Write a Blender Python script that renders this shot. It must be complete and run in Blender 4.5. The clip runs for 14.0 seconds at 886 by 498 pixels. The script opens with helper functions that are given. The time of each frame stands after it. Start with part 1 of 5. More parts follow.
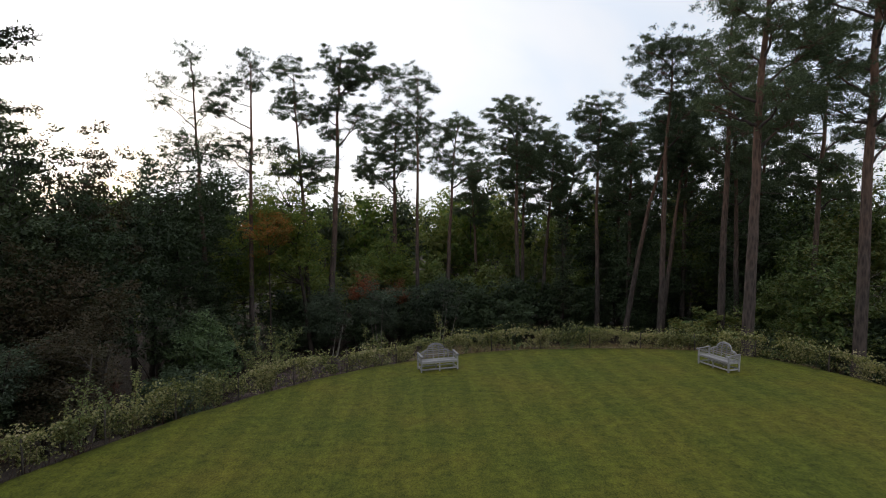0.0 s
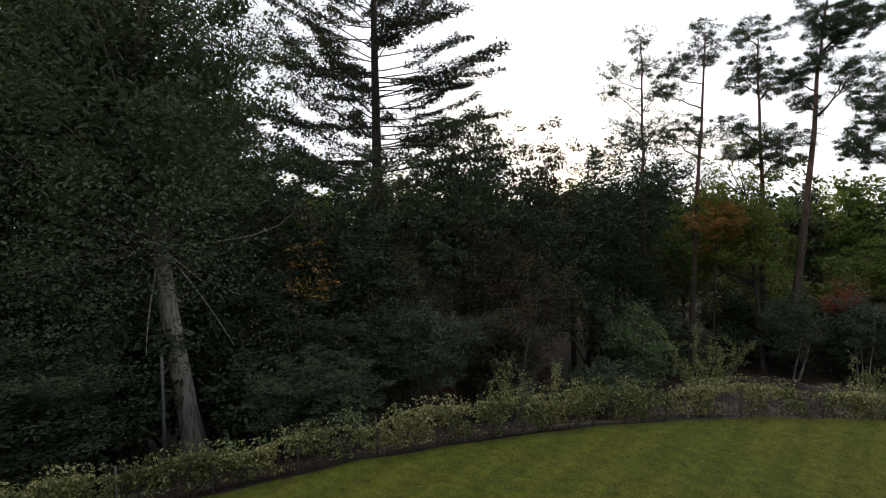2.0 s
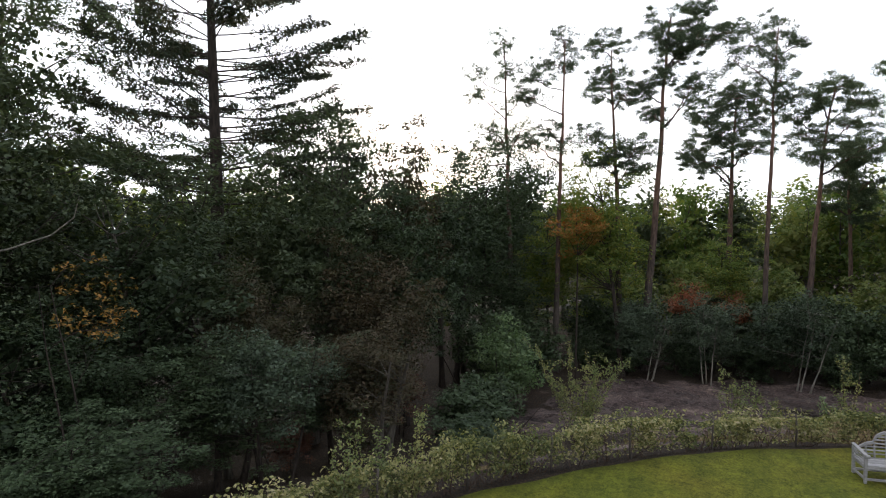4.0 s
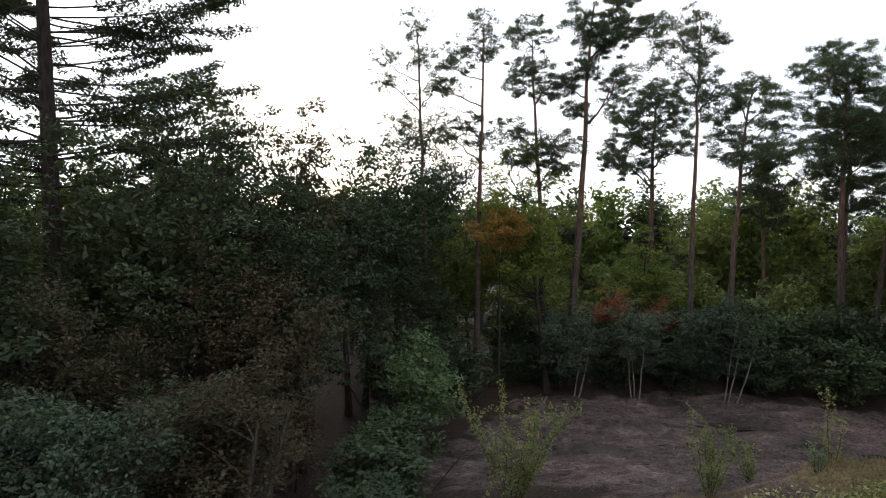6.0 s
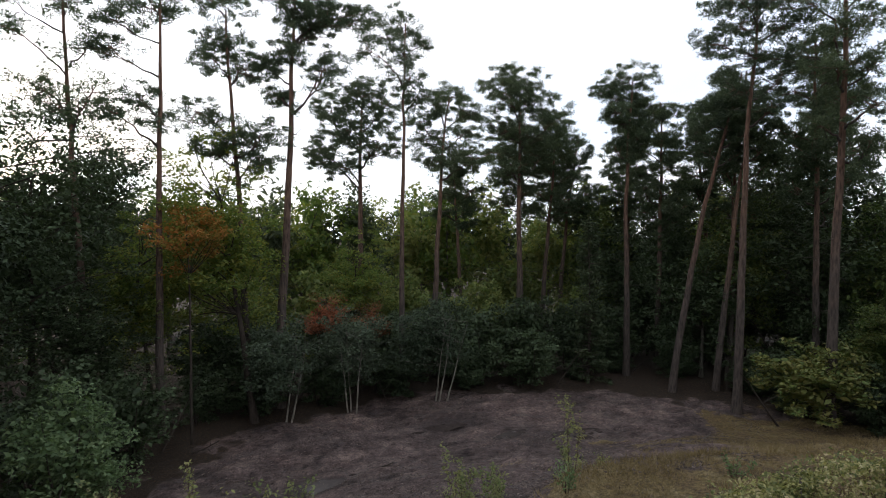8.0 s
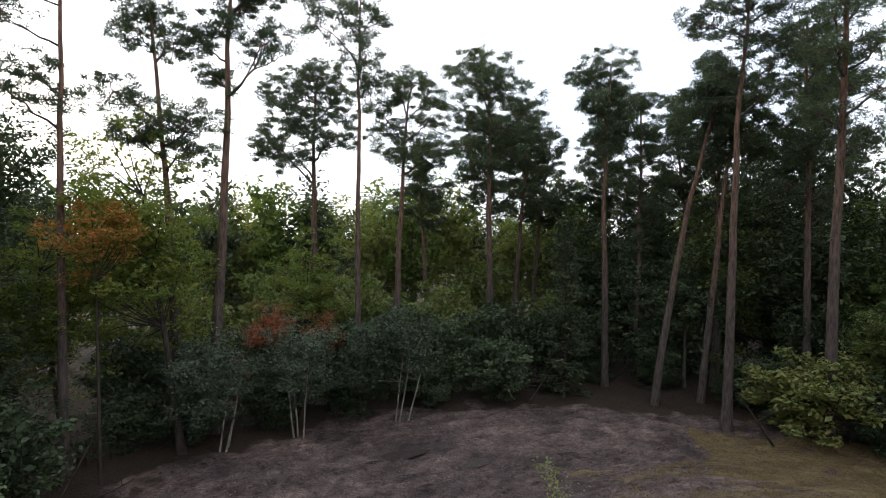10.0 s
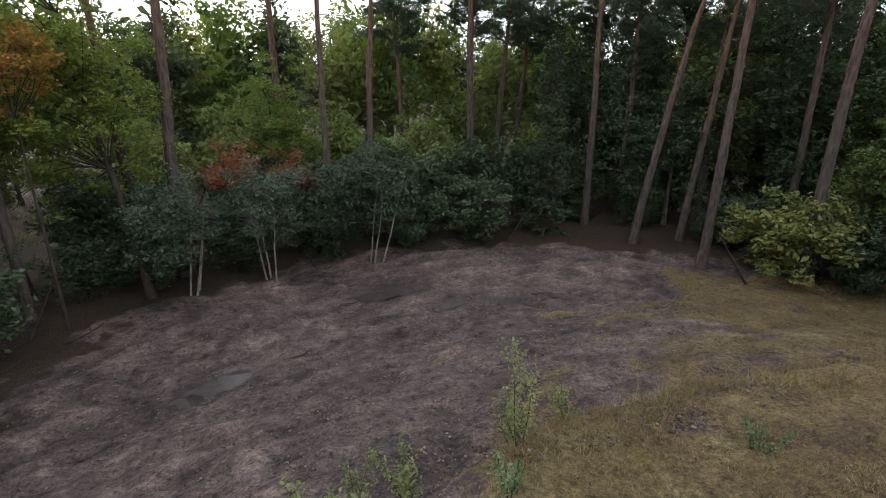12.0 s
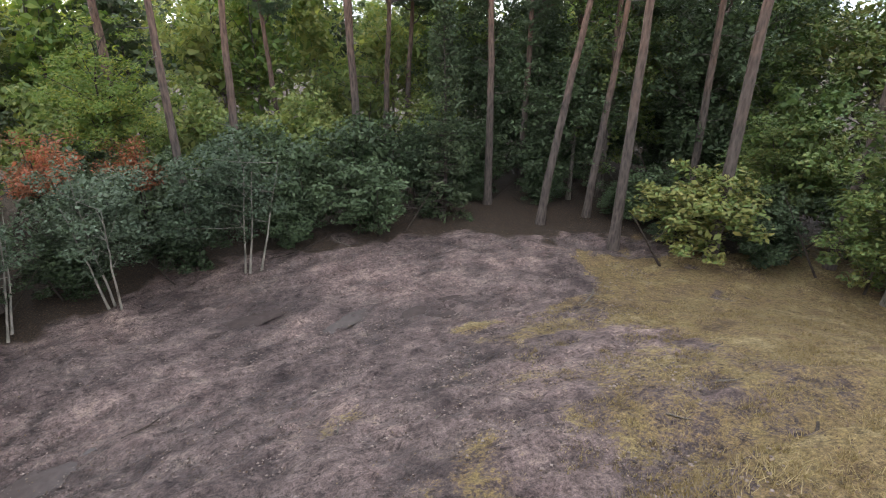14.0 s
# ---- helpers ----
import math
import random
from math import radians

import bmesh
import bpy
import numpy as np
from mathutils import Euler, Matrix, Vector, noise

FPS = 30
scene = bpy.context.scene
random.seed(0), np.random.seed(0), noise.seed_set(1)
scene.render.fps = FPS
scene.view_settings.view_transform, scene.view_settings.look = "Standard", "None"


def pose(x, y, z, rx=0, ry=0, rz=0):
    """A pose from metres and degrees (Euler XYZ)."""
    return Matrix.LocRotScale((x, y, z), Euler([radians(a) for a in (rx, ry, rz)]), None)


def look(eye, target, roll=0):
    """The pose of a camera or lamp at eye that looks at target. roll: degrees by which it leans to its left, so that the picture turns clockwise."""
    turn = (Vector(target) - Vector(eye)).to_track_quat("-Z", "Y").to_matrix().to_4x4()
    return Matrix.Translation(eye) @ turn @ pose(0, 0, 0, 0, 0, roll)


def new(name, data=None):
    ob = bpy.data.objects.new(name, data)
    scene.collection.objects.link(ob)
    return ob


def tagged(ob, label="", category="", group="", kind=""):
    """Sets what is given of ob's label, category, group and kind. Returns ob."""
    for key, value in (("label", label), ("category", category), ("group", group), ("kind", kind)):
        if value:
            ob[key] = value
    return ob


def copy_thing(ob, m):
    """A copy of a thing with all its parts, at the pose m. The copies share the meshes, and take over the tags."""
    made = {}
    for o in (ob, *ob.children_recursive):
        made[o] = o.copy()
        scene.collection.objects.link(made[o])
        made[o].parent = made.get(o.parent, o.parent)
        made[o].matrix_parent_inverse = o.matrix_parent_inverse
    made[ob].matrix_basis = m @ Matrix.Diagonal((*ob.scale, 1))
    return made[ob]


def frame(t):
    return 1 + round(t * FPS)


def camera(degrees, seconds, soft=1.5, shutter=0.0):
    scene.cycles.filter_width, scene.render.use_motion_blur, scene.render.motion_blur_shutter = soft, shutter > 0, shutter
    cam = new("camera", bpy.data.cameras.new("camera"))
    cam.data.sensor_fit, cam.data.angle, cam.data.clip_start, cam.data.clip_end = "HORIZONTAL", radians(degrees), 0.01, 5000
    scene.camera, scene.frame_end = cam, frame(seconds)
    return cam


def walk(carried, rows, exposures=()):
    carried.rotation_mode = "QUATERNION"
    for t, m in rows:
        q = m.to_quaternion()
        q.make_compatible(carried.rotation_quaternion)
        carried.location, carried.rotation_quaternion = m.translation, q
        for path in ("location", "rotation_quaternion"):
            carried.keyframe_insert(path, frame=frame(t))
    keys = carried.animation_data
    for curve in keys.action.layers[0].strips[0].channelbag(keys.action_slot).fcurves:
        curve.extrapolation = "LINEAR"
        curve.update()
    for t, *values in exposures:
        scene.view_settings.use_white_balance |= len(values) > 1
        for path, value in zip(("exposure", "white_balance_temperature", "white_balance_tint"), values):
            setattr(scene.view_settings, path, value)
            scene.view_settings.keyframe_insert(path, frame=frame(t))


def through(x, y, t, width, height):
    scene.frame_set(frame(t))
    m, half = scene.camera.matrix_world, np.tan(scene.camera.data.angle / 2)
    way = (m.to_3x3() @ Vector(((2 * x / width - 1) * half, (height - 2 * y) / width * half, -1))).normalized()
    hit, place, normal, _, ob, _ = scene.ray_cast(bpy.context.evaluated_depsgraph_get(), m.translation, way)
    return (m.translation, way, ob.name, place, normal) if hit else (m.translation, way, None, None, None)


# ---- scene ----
cam = camera(78.3, 14.0, 1.0)
METRES, EYE, TILT, LEAN, TURN = 31.0, 6.25, -3.0, 0.5, 0.0
ROWS = [
    (0.0, 0.0, 0.0, 0.0, -0.0, 0.0, -0.0),
    (0.5, -0.0022, -0.0015, 0.0001, 1.86, 0.05, -0.14),
    (1.0, -0.0093, 0.0138, -0.0063, 18.25, -0.27, -0.99),
    (1.5, -0.0163, 0.0579, -0.0096, 39.27, -1.15, -1.97),
    (2.0, -0.0332, 0.1089, -0.0066, 44.44, -1.54, -2.3),
    (2.5, -0.0549, 0.1524, -0.0028, 43.28, -1.46, -2.33),
    (3.0, -0.0754, 0.1852, -0.0008, 40.51, -1.23, -2.27),
    (3.5, -0.0883, 0.2034, 0.0012, 35.82, -0.96, -2.14),
    (4.0, -0.0977, 0.216, 0.0026, 30.63, -0.63, -1.96),
    (6.5, -0.1863, 0.4297, 0.0118, 17.25, 0.08, -1.37),
    (7.0, -0.2, 0.4676, 0.0135, 7.62, 0.36, -0.92),
    (7.5, -0.2084, 0.5041, 0.013, -6.0, 0.74, -0.06),
    (10.0, -0.156, 0.6842, 0.0192, -11.68, 0.74, 0.24),
    (10.5, -0.1423, 0.7187, 0.0227, -9.0, 0.66, 0.03),
    (11.0, -0.1303, 0.7452, 0.0257, -9.59, 0.17, 0.05),
    (11.5, -0.1218, 0.7578, 0.0279, -10.26, -10.89, 0.04),
    (12.0, -0.1197, 0.7583, 0.0278, -13.31, -17.02, 0.23),
    (12.5, -0.119, 0.7609, 0.0311, -14.77, -20.96, 0.25),
    (13.0, -0.108, 0.7905, 0.0344, -15.44, -20.95, 0.26),
    (13.5, -0.0877, 0.8456, 0.0391, -16.99, -20.95, 0.29),
    (14.0, -0.0607, 0.9141, 0.0425, -24.54, -20.91, 0.76),
]
EXPOSURES = [(0.0, -0.36), (0.7, -0.36), (1.5, -0.6), (2.0, -0.42), (2.5, -0.12), (3.0, 0.1), (4.0, 0.32), (6.5, 0.1), (7.5, 0.06), (10.0, 0.5), (11.0, 0.45), (12.5, 1.1), (13.0, 1.3), (14.0, 1.9)]
walk(cam, [(t, pose(0, 0, EYE, TILT, LEAN, TURN) @ pose(METRES * x, METRES * y, METRES * z, 90 + pitch, roll, yaw)) for t, x, y, z, yaw, pitch, roll in ROWS], EXPOSURES)

# ---- world and sun ----
SUN = Vector((-0.545, 0.823, 0.155)).normalized()
world = bpy.data.worlds.new("sky")
scene.world = world
world.use_nodes = True
wt = world.node_tree
wt.nodes.clear()


def wnode(kind, **props):
    n = wt.nodes.new(kind)
    for k, v in props.items():
        setattr(n, k, v)
    return n


def wmath(op, a, b=None, clamp=False):
    n = wnode("ShaderNodeMath", operation=op, use_clamp=clamp)
    for i, v in enumerate((a, b)):
        if v is None:
            continue
        if isinstance(v, (int, float)):
            n.inputs[i].default_value = v
        else:
            wt.links.new(v, n.inputs[i])
    return n.outputs[0]


sky = wnode("ShaderNodeTexSky", sky_type="NISHITA", sun_disc=False)
sky.sun_elevation, sky.sun_rotation = math.asin(SUN.z), math.atan2(SUN.x, SUN.y)
sky.air_density, sky.dust_density = 1.0, 1.5
coord = wnode("ShaderNodeTexCoord")
sep = wnode("ShaderNodeSeparateXYZ")
wt.links.new(coord.outputs["Generated"], sep.inputs[0])
up = wmath("ADD", wmath("MAXIMUM", sep.outputs[2], 0.0), 0.22)
flat = wnode("ShaderNodeCombineXYZ")
wt.links.new(wmath("DIVIDE", sep.outputs[0], up), flat.inputs[0])
wt.links.new(wmath("DIVIDE", sep.outputs[1], up), flat.inputs[1])
cloud = wnode("ShaderNodeTexNoise")
cloud.inputs["Scale"].default_value, cloud.inputs["Detail"].default_value = 0.75, 5.0
cloud.inputs["Roughness"].default_value, cloud.inputs["Distortion"].default_value = 0.52, 0.6
wt.links.new(flat.outputs[0], cloud.inputs["Vector"])
cover = wnode("ShaderNodeMapRange", interpolation_type="SMOOTHSTEP")
cover.inputs[1].default_value, cover.inputs[2].default_value = 0.36, 0.62
cover.inputs[3].default_value, cover.inputs[4].default_value = 0.45, 1.0
wt.links.new(cloud.outputs[0], cover.inputs[0])
dot = wnode("ShaderNodeVectorMath", operation="DOT_PRODUCT")
wt.links.new(coord.outputs["Generated"], dot.inputs[0])
dot.inputs[1].default_value = SUN
near_sun = wmath("MAXIMUM", dot.outputs["Value"], 0.0)
glow = wmath("ADD", wmath("MULTIPLY", wmath("POWER", near_sun, 6.0), 6.0), wmath("MULTIPLY", wmath("POWER", near_sun, 120.0), 14.0))
bright = wmath("ADD", glow, 9.6)
tint = wnode("ShaderNodeVectorMath", operation="SCALE")
tint.inputs[0].default_value = (0.97, 0.985, 1.03)
wt.links.new(bright, tint.inputs["Scale"])
blue = wnode("ShaderNodeVectorMath", operation="MULTIPLY_ADD")
wt.links.new(sky.outputs[0], blue.inputs[0])
blue.inputs[1].default_value = (0.5, 0.5, 0.5)
blue.inputs[2].default_value = (5.2, 6.6, 8.8)
mix = wnode("ShaderNodeMix", data_type="RGBA")
wt.links.new(cover.outputs[0], mix.inputs[0])
wt.links.new(blue.outputs[0], mix.inputs[6])
wt.links.new(tint.outputs[0], mix.inputs[7])
bg = wnode("ShaderNodeBackground")
bg.inputs[1].default_value = 0.12
wt.links.new(mix.outputs[2], bg.inputs[0])
wt.links.new(bg.outputs[0], wnode("ShaderNodeOutputWorld").inputs[0])

lamp = new("sun", bpy.data.lights.new("sun", "SUN"))
lamp.data.energy, lamp.data.angle, lamp.data.color = 1.0, radians(11), (1.0, 0.86, 0.68)
lamp.matrix_world = look(SUN * 100, (0, 0, 0))


# ---- materials ----
def shader(name):
    m = bpy.data.materials.new(name)
    m.use_nodes = True
    m.node_tree.nodes.clear()
    return m, m.node_tree


def add(tree, kind, ins=None, **props):
    n = tree.nodes.new(kind)
    for k, v in props.items():
        setattr(n, k, v)
    for k, v in (ins or {}).items():
        if isinstance(v, bpy.types.NodeSocket):
            tree.links.new(v, n.inputs[k])
        else:
            n.inputs[k].default_value = v
    return n


def ramp(tree, fac, stops):
    n = add(tree, "ShaderNodeValToRGB", {0: fac})
    els = n.color_ramp.elements
    while len(els) < len(stops):
        els.new(0.5)
    for e, (p, c) in zip(els, stops):
        e.position, e.color = p, (*c, 1)
    return n.outputs[0]


def noise_of(tree, vec, scale, detail=4.0, rough=0.55, distort=0.0):
    ins = {"Scale": scale, "Detail": detail, "Roughness": rough, "Distortion": distort}
    if vec is not None:
        ins["Vector"] = vec
    return add(tree, "ShaderNodeTexNoise", ins).outputs[0]


def blend(tree, fac, a, b, mode="MIX"):
    return add(tree, "ShaderNodeMix", {0: fac, 6: a, 7: b}, data_type="RGBA", blend_type=mode).outputs[2]


def num(tree, op, a, b=0.0, clamp=False):
    return add(tree, "ShaderNodeMath", {0: a, 1: b}, operation=op, use_clamp=clamp).outputs[0]


def leaf_mat(name, colours, through=0.35, rough=0.55):
    """Leaves: the colour differs from leaf to leaf, from bough to bough and from plant to plant; light passes through."""
    m, t = shader(name)
    isl = add(t, "ShaderNodeNewGeometry").outputs["Random Per Island"]
    per = add(t, "ShaderNodeObjectInfo").outputs["Random"]
    pos = add(t, "ShaderNodeTexCoord").outputs["Object"]
    big = noise_of(t, pos, 0.55, 2.0)
    f = num(t, "ADD", num(t, "MULTIPLY", isl, 0.45), num(t, "MULTIPLY", big, 0.75))
    f = num(t, "ADD", f, num(t, "MULTIPLY", num(t, "SUBTRACT", per, 0.5), 0.35))
    n = len(colours)
    col = ramp(t, num(t, "SUBTRACT", f, 0.1, True), [(0.12 + 0.76 * i / max(1, n - 1), c) for i, c in enumerate(colours)])
    p = add(t, "ShaderNodeBsdfPrincipled", {"Base Color": col, "Roughness": rough, "Specular IOR Level": 0.18})
    lit = blend(t, 1.0, col, (1.1, 1.15, 0.6, 1), "MULTIPLY")
    tr = add(t, "ShaderNodeBsdfTranslucent", {"Color": lit})
    mx = add(t, "ShaderNodeMixShader", {0: through, 1: p.outputs[0], 2: tr.outputs[0]})
    add(t, "ShaderNodeOutputMaterial", {0: mx.outputs[0]})
    return m


def bark_mat(name, low, high, change=0.45, scale=7.0):
    """Bark with upright plates; low on the trunk one colour, higher another."""
    m, t = shader(name)
    tc = add(t, "ShaderNodeTexCoord")
    mp = add(t, "ShaderNodeMapping", {0: tc.outputs["Object"], 3: (1, 1, 0.22)})
    plates = add(t, "ShaderNodeTexVoronoi", {"Vector": mp.outputs[0], "Scale": scale}).outputs["Distance"]
    grain = noise_of(t, mp.outputs[0], scale * 2.5, 5.0)
    patch = noise_of(t, tc.outputs["Object"], 0.9, 3.0)
    z = add(t, "ShaderNodeSeparateXYZ", {0: tc.outputs["Generated"]}).outputs[2]
    f = add(t, "ShaderNodeMapRange", {0: num(t, "ADD", z, num(t, "MULTIPLY", num(t, "SUBTRACT", patch, 0.5), 0.4)), 1: change - 0.2, 2: change + 0.2}).outputs[0]
    base = blend(t, f, (*low, 1), (*high, 1))
    dark = ramp(t, num(t, "ADD", num(t, "MULTIPLY", plates, 0.6), num(t, "MULTIPLY", grain, 0.5)), [(0.25, (0.4, 0.4, 0.4)), (0.75, (1.25, 1.2, 1.15))])
    col = blend(t, 1.0, base, dark, "MULTIPLY")
    bump = add(t, "ShaderNodeBump", {"Strength": 0.8, "Distance": 0.04, "Height": num(t, "ADD", plates, grain)})
    p = add(t, "ShaderNodeBsdfPrincipled", {"Base Color": col, "Roughness": 0.9, "Specular IOR Level": 0.2, "Normal": bump.outputs[0]})
    add(t, "ShaderNodeOutputMaterial", {0: p.outputs[0]})
    return m


def wood_mat(name, a, b):
    m, t = shader(name)
    tc = add(t, "ShaderNodeTexCoord").outputs["Object"]
    mp = add(t, "ShaderNodeMapping", {0: tc, 3: (3, 14, 14)}).outputs[0]
    g = noise_of(t, mp, 3.0, 6.0)
    s = noise_of(t, tc, 2.2, 3.0)
    per = add(t, "ShaderNodeObjectInfo").outputs["Random"]
    f = num(t, "ADD", num(t, "MULTIPLY", g, 0.6), num(t, "ADD", num(t, "MULTIPLY", s, 0.4), num(t, "MULTIPLY", num(t, "SUBTRACT", per, 0.5), 0.25)))
    col = ramp(t, f, [(0.25, a), (0.75, b)])
    bump = add(t, "ShaderNodeBump", {"Strength": 0.4, "Distance": 0.004, "Height": g})
    p = add(t, "ShaderNodeBsdfPrincipled", {"Base Color": col, "Roughness": 0.8, "Specular IOR Level": 0.25, "Normal": bump.outputs[0]})
    add(t, "ShaderNodeOutputMaterial", {0: p.outputs[0]})
    return m


def lawn_mat():
    m, t = shader("mown_grass")
    tc = add(t, "ShaderNodeTexCoord").outputs["Object"]
    turned = add(t, "ShaderNodeMapping", {0: tc, 2: (0, 0, radians(-3.8))}).outputs[0]
    warp = noise_of(t, tc, 0.5, 2.0)
    x = num(t, "ADD", add(t, "ShaderNodeSeparateXYZ", {0: turned}).outputs[0], num(t, "MULTIPLY", warp, 0.25))
    wave = num(t, "SINE", num(t, "MULTIPLY", x, 2 * math.pi / 1.2))
    stripe = add(t, "ShaderNodeMapRange", {0: wave, 1: -0.25, 2: 0.25}, interpolation_type="SMOOTHSTEP").outputs[0]
    patchy = noise_of(t, tc, 0.28, 4.0, 0.6)
    fine = noise_of(t, add(t, "ShaderNodeMapping", {0: tc, 3: (1.0, 0.6, 1)}).outputs[0], 22.0, 6.0, 0.75)
    tuft = noise_of(t, tc, 3.2, 5.0, 0.7)
    base = ramp(t, patchy, [(0.34, (0.072, 0.086, 0.0095)), (0.5, (0.088, 0.094, 0.0105)), (0.66, (0.108, 0.1, 0.0125))])
    lines = blend(t, stripe, (0.92, 0.93, 0.92, 1), (1.08, 1.07, 1.06, 1))
    col = blend(t, 1.0, base, lines, "MULTIPLY")
    speck = ramp(t, num(t, "ADD", num(t, "MULTIPLY", fine, 0.6), num(t, "MULTIPLY", tuft, 0.4)), [(0.38, (0.4, 0.42, 0.36)), (0.5, (1.0, 1.0, 1.0)), (0.62, (1.6, 1.55, 1.45))])
    col = blend(t, 1.0, col, speck, "MULTIPLY")
    bump = add(t, "ShaderNodeBump", {"Strength": 0.7, "Distance": 0.03, "Height": num(t, "ADD", fine, num(t, "MULTIPLY", tuft, 0.6))})
    p = add(t, "ShaderNodeBsdfPrincipled", {"Base Color": col, "Roughness": 0.85, "Specular IOR Level": 0.15, "Normal": bump.outputs[0]})
    add(t, "ShaderNodeOutputMaterial", {0: p.outputs[0]})
    return m


def ground_mat():
    """Churned sandy soil, rough grass and leaf litter, by the two layers 'grass' and 'litter' of the mesh."""
    m, t = shader("bare_soil")
    tc = add(t, "ShaderNodeTexCoord").outputs["Object"]
    grass = add(t, "ShaderNodeAttribute", attribute_name="grass").outputs["Fac"]
    litter = add(t, "ShaderNodeAttribute", attribute_name="litter").outputs["Fac"]
    wet = add(t, "ShaderNodeAttribute", attribute_name="wet").outputs["Fac"]
    fine = noise_of(t, tc, 9.0, 8.0, 0.72)
    mid = noise_of(t, tc, 0.75, 8.0, 0.68, 0.3)
    wide = noise_of(t, tc, 0.22, 4.0, 0.6)
    crumbs = add(t, "ShaderNodeTexVoronoi", {"Vector": tc, "Scale": 13.0}).outputs["Distance"]
    streak = noise_of(t, add(t, "ShaderNodeMapping", {0: tc, 2: (0, 0, radians(-22)), 3: (0.3, 1.5, 1)}).outputs[0], 1.6, 5.0, 0.62, 0.9)
    specks = noise_of(t, tc, 26.0, 3.0, 0.6)
    lumps = noise_of(t, tc, 3.4, 8.0, 0.72, 0.5)
    soil = ramp(t, num(t, "ADD", num(t, "MULTIPLY", mid, 0.72), num(t, "MULTIPLY", streak, 0.28)),
                [(0.38, (0.075, 0.055, 0.052)), (0.46, (0.125, 0.094, 0.087)), (0.54, (0.18, 0.138, 0.126)), (0.64, (0.28, 0.22, 0.19))])
    dark = ramp(t, lumps, [(0.36, (0.34, 0.32, 0.32)), (0.45, (0.82, 0.81, 0.81)), (0.56, (1.0, 1.0, 1.0)), (0.68, (1.2, 1.18, 1.16))])
    pits = ramp(t, specks, [(0.34, (0.5, 0.48, 0.48)), (0.46, (0.9, 0.9, 0.9)), (0.58, (1.0, 1.0, 1.0)), (0.7, (1.4, 1.36, 1.32))])
    soil = blend(t, 1.0, soil, ramp(t, wide, [(0.38, (0.66, 0.64, 0.65)), (0.5, (0.98, 0.95, 0.95)), (0.62, (1.3, 1.22, 1.2))]), "MULTIPLY")
    soil = blend(t, 1.0, blend(t, 1.0, soil, dark, "MULTIPLY"), pits, "MULTIPLY")
    sod = ramp(t, num(t, "ADD", num(t, "MULTIPLY", mid, 0.6), num(t, "MULTIPLY", wide, 0.4)),
               [(0.38, (0.095, 0.066, 0.04)), (0.46, (0.175, 0.122, 0.06)), (0.54, (0.19, 0.14, 0.062)), (0.64, (0.3, 0.235, 0.125))])
    sod = blend(t, 1.0, blend(t, 0.8, sod, dark, "MULTIPLY"), pits, "MULTIPLY")
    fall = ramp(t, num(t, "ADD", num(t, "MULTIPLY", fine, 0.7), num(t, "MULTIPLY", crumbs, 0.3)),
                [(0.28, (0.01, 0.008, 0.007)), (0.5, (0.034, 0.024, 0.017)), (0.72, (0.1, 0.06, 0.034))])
    edge = num(t, "MULTIPLY", num(t, "SUBTRACT", num(t, "ADD", mid, fine), 1.0), 1.6)
    gmask = add(t, "ShaderNodeMapRange", {0: num(t, "ADD", grass, edge), 1: 0.35, 2: 0.65}, interpolation_type="SMOOTHSTEP").outputs[0]
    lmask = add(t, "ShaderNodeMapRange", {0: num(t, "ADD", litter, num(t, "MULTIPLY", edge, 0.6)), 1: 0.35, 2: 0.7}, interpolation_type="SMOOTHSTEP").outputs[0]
    grain = ramp(t, fine, [(0.36, (0.5, 0.5, 0.5)), (0.48, (0.92, 0.92, 0.92)), (0.55, (1.08, 1.08, 1.08)), (0.66, (1.5, 1.47, 1.42))])
    col = blend(t, 1.0, blend(t, gmask, soil, sod), grain, "MULTIPLY")
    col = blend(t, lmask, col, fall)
    col = blend(t, num(t, "MULTIPLY", wet, 0.6), col, blend(t, 1.0, col, (0.4, 0.4, 0.42, 1), "MULTIPLY"))
    rough = num(t, "SUBTRACT", 0.92, num(t, "MULTIPLY", wet, 0.5))
    h = num(t, "ADD", num(t, "ADD", fine, num(t, "MULTIPLY", lumps, 1.2)), num(t, "ADD", num(t, "MULTIPLY", crumbs, 0.3), num(t, "MULTIPLY", specks, 0.3)))
    bump = add(t, "ShaderNodeBump", {"Strength": 1.0, "Distance": 0.11, "Height": h})
    p = add(t, "ShaderNodeBsdfPrincipled", {"Base Color": col, "Roughness": rough, "Specular IOR Level": 0.25, "Normal": bump.outputs[0]})
    add(t, "ShaderNodeOutputMaterial", {0: p.outputs[0]})
    return m


def water_mat():
    m, t = shader("puddle_water")
    tc = add(t, "ShaderNodeTexCoord").outputs["Object"]
    n = noise_of(t, tc, 3.0, 3.0)
    col = ramp(t, n, [(0.3, (0.04, 0.031, 0.029)), (0.7, (0.065, 0.05, 0.046))])
    p = add(t, "ShaderNodeBsdfPrincipled", {"Base Color": col, "Roughness": 0.22, "IOR": 1.33, "Specular IOR Level": 0.3})
    add(t, "ShaderNodeOutputMaterial", {0: p.outputs[0]})
    return m


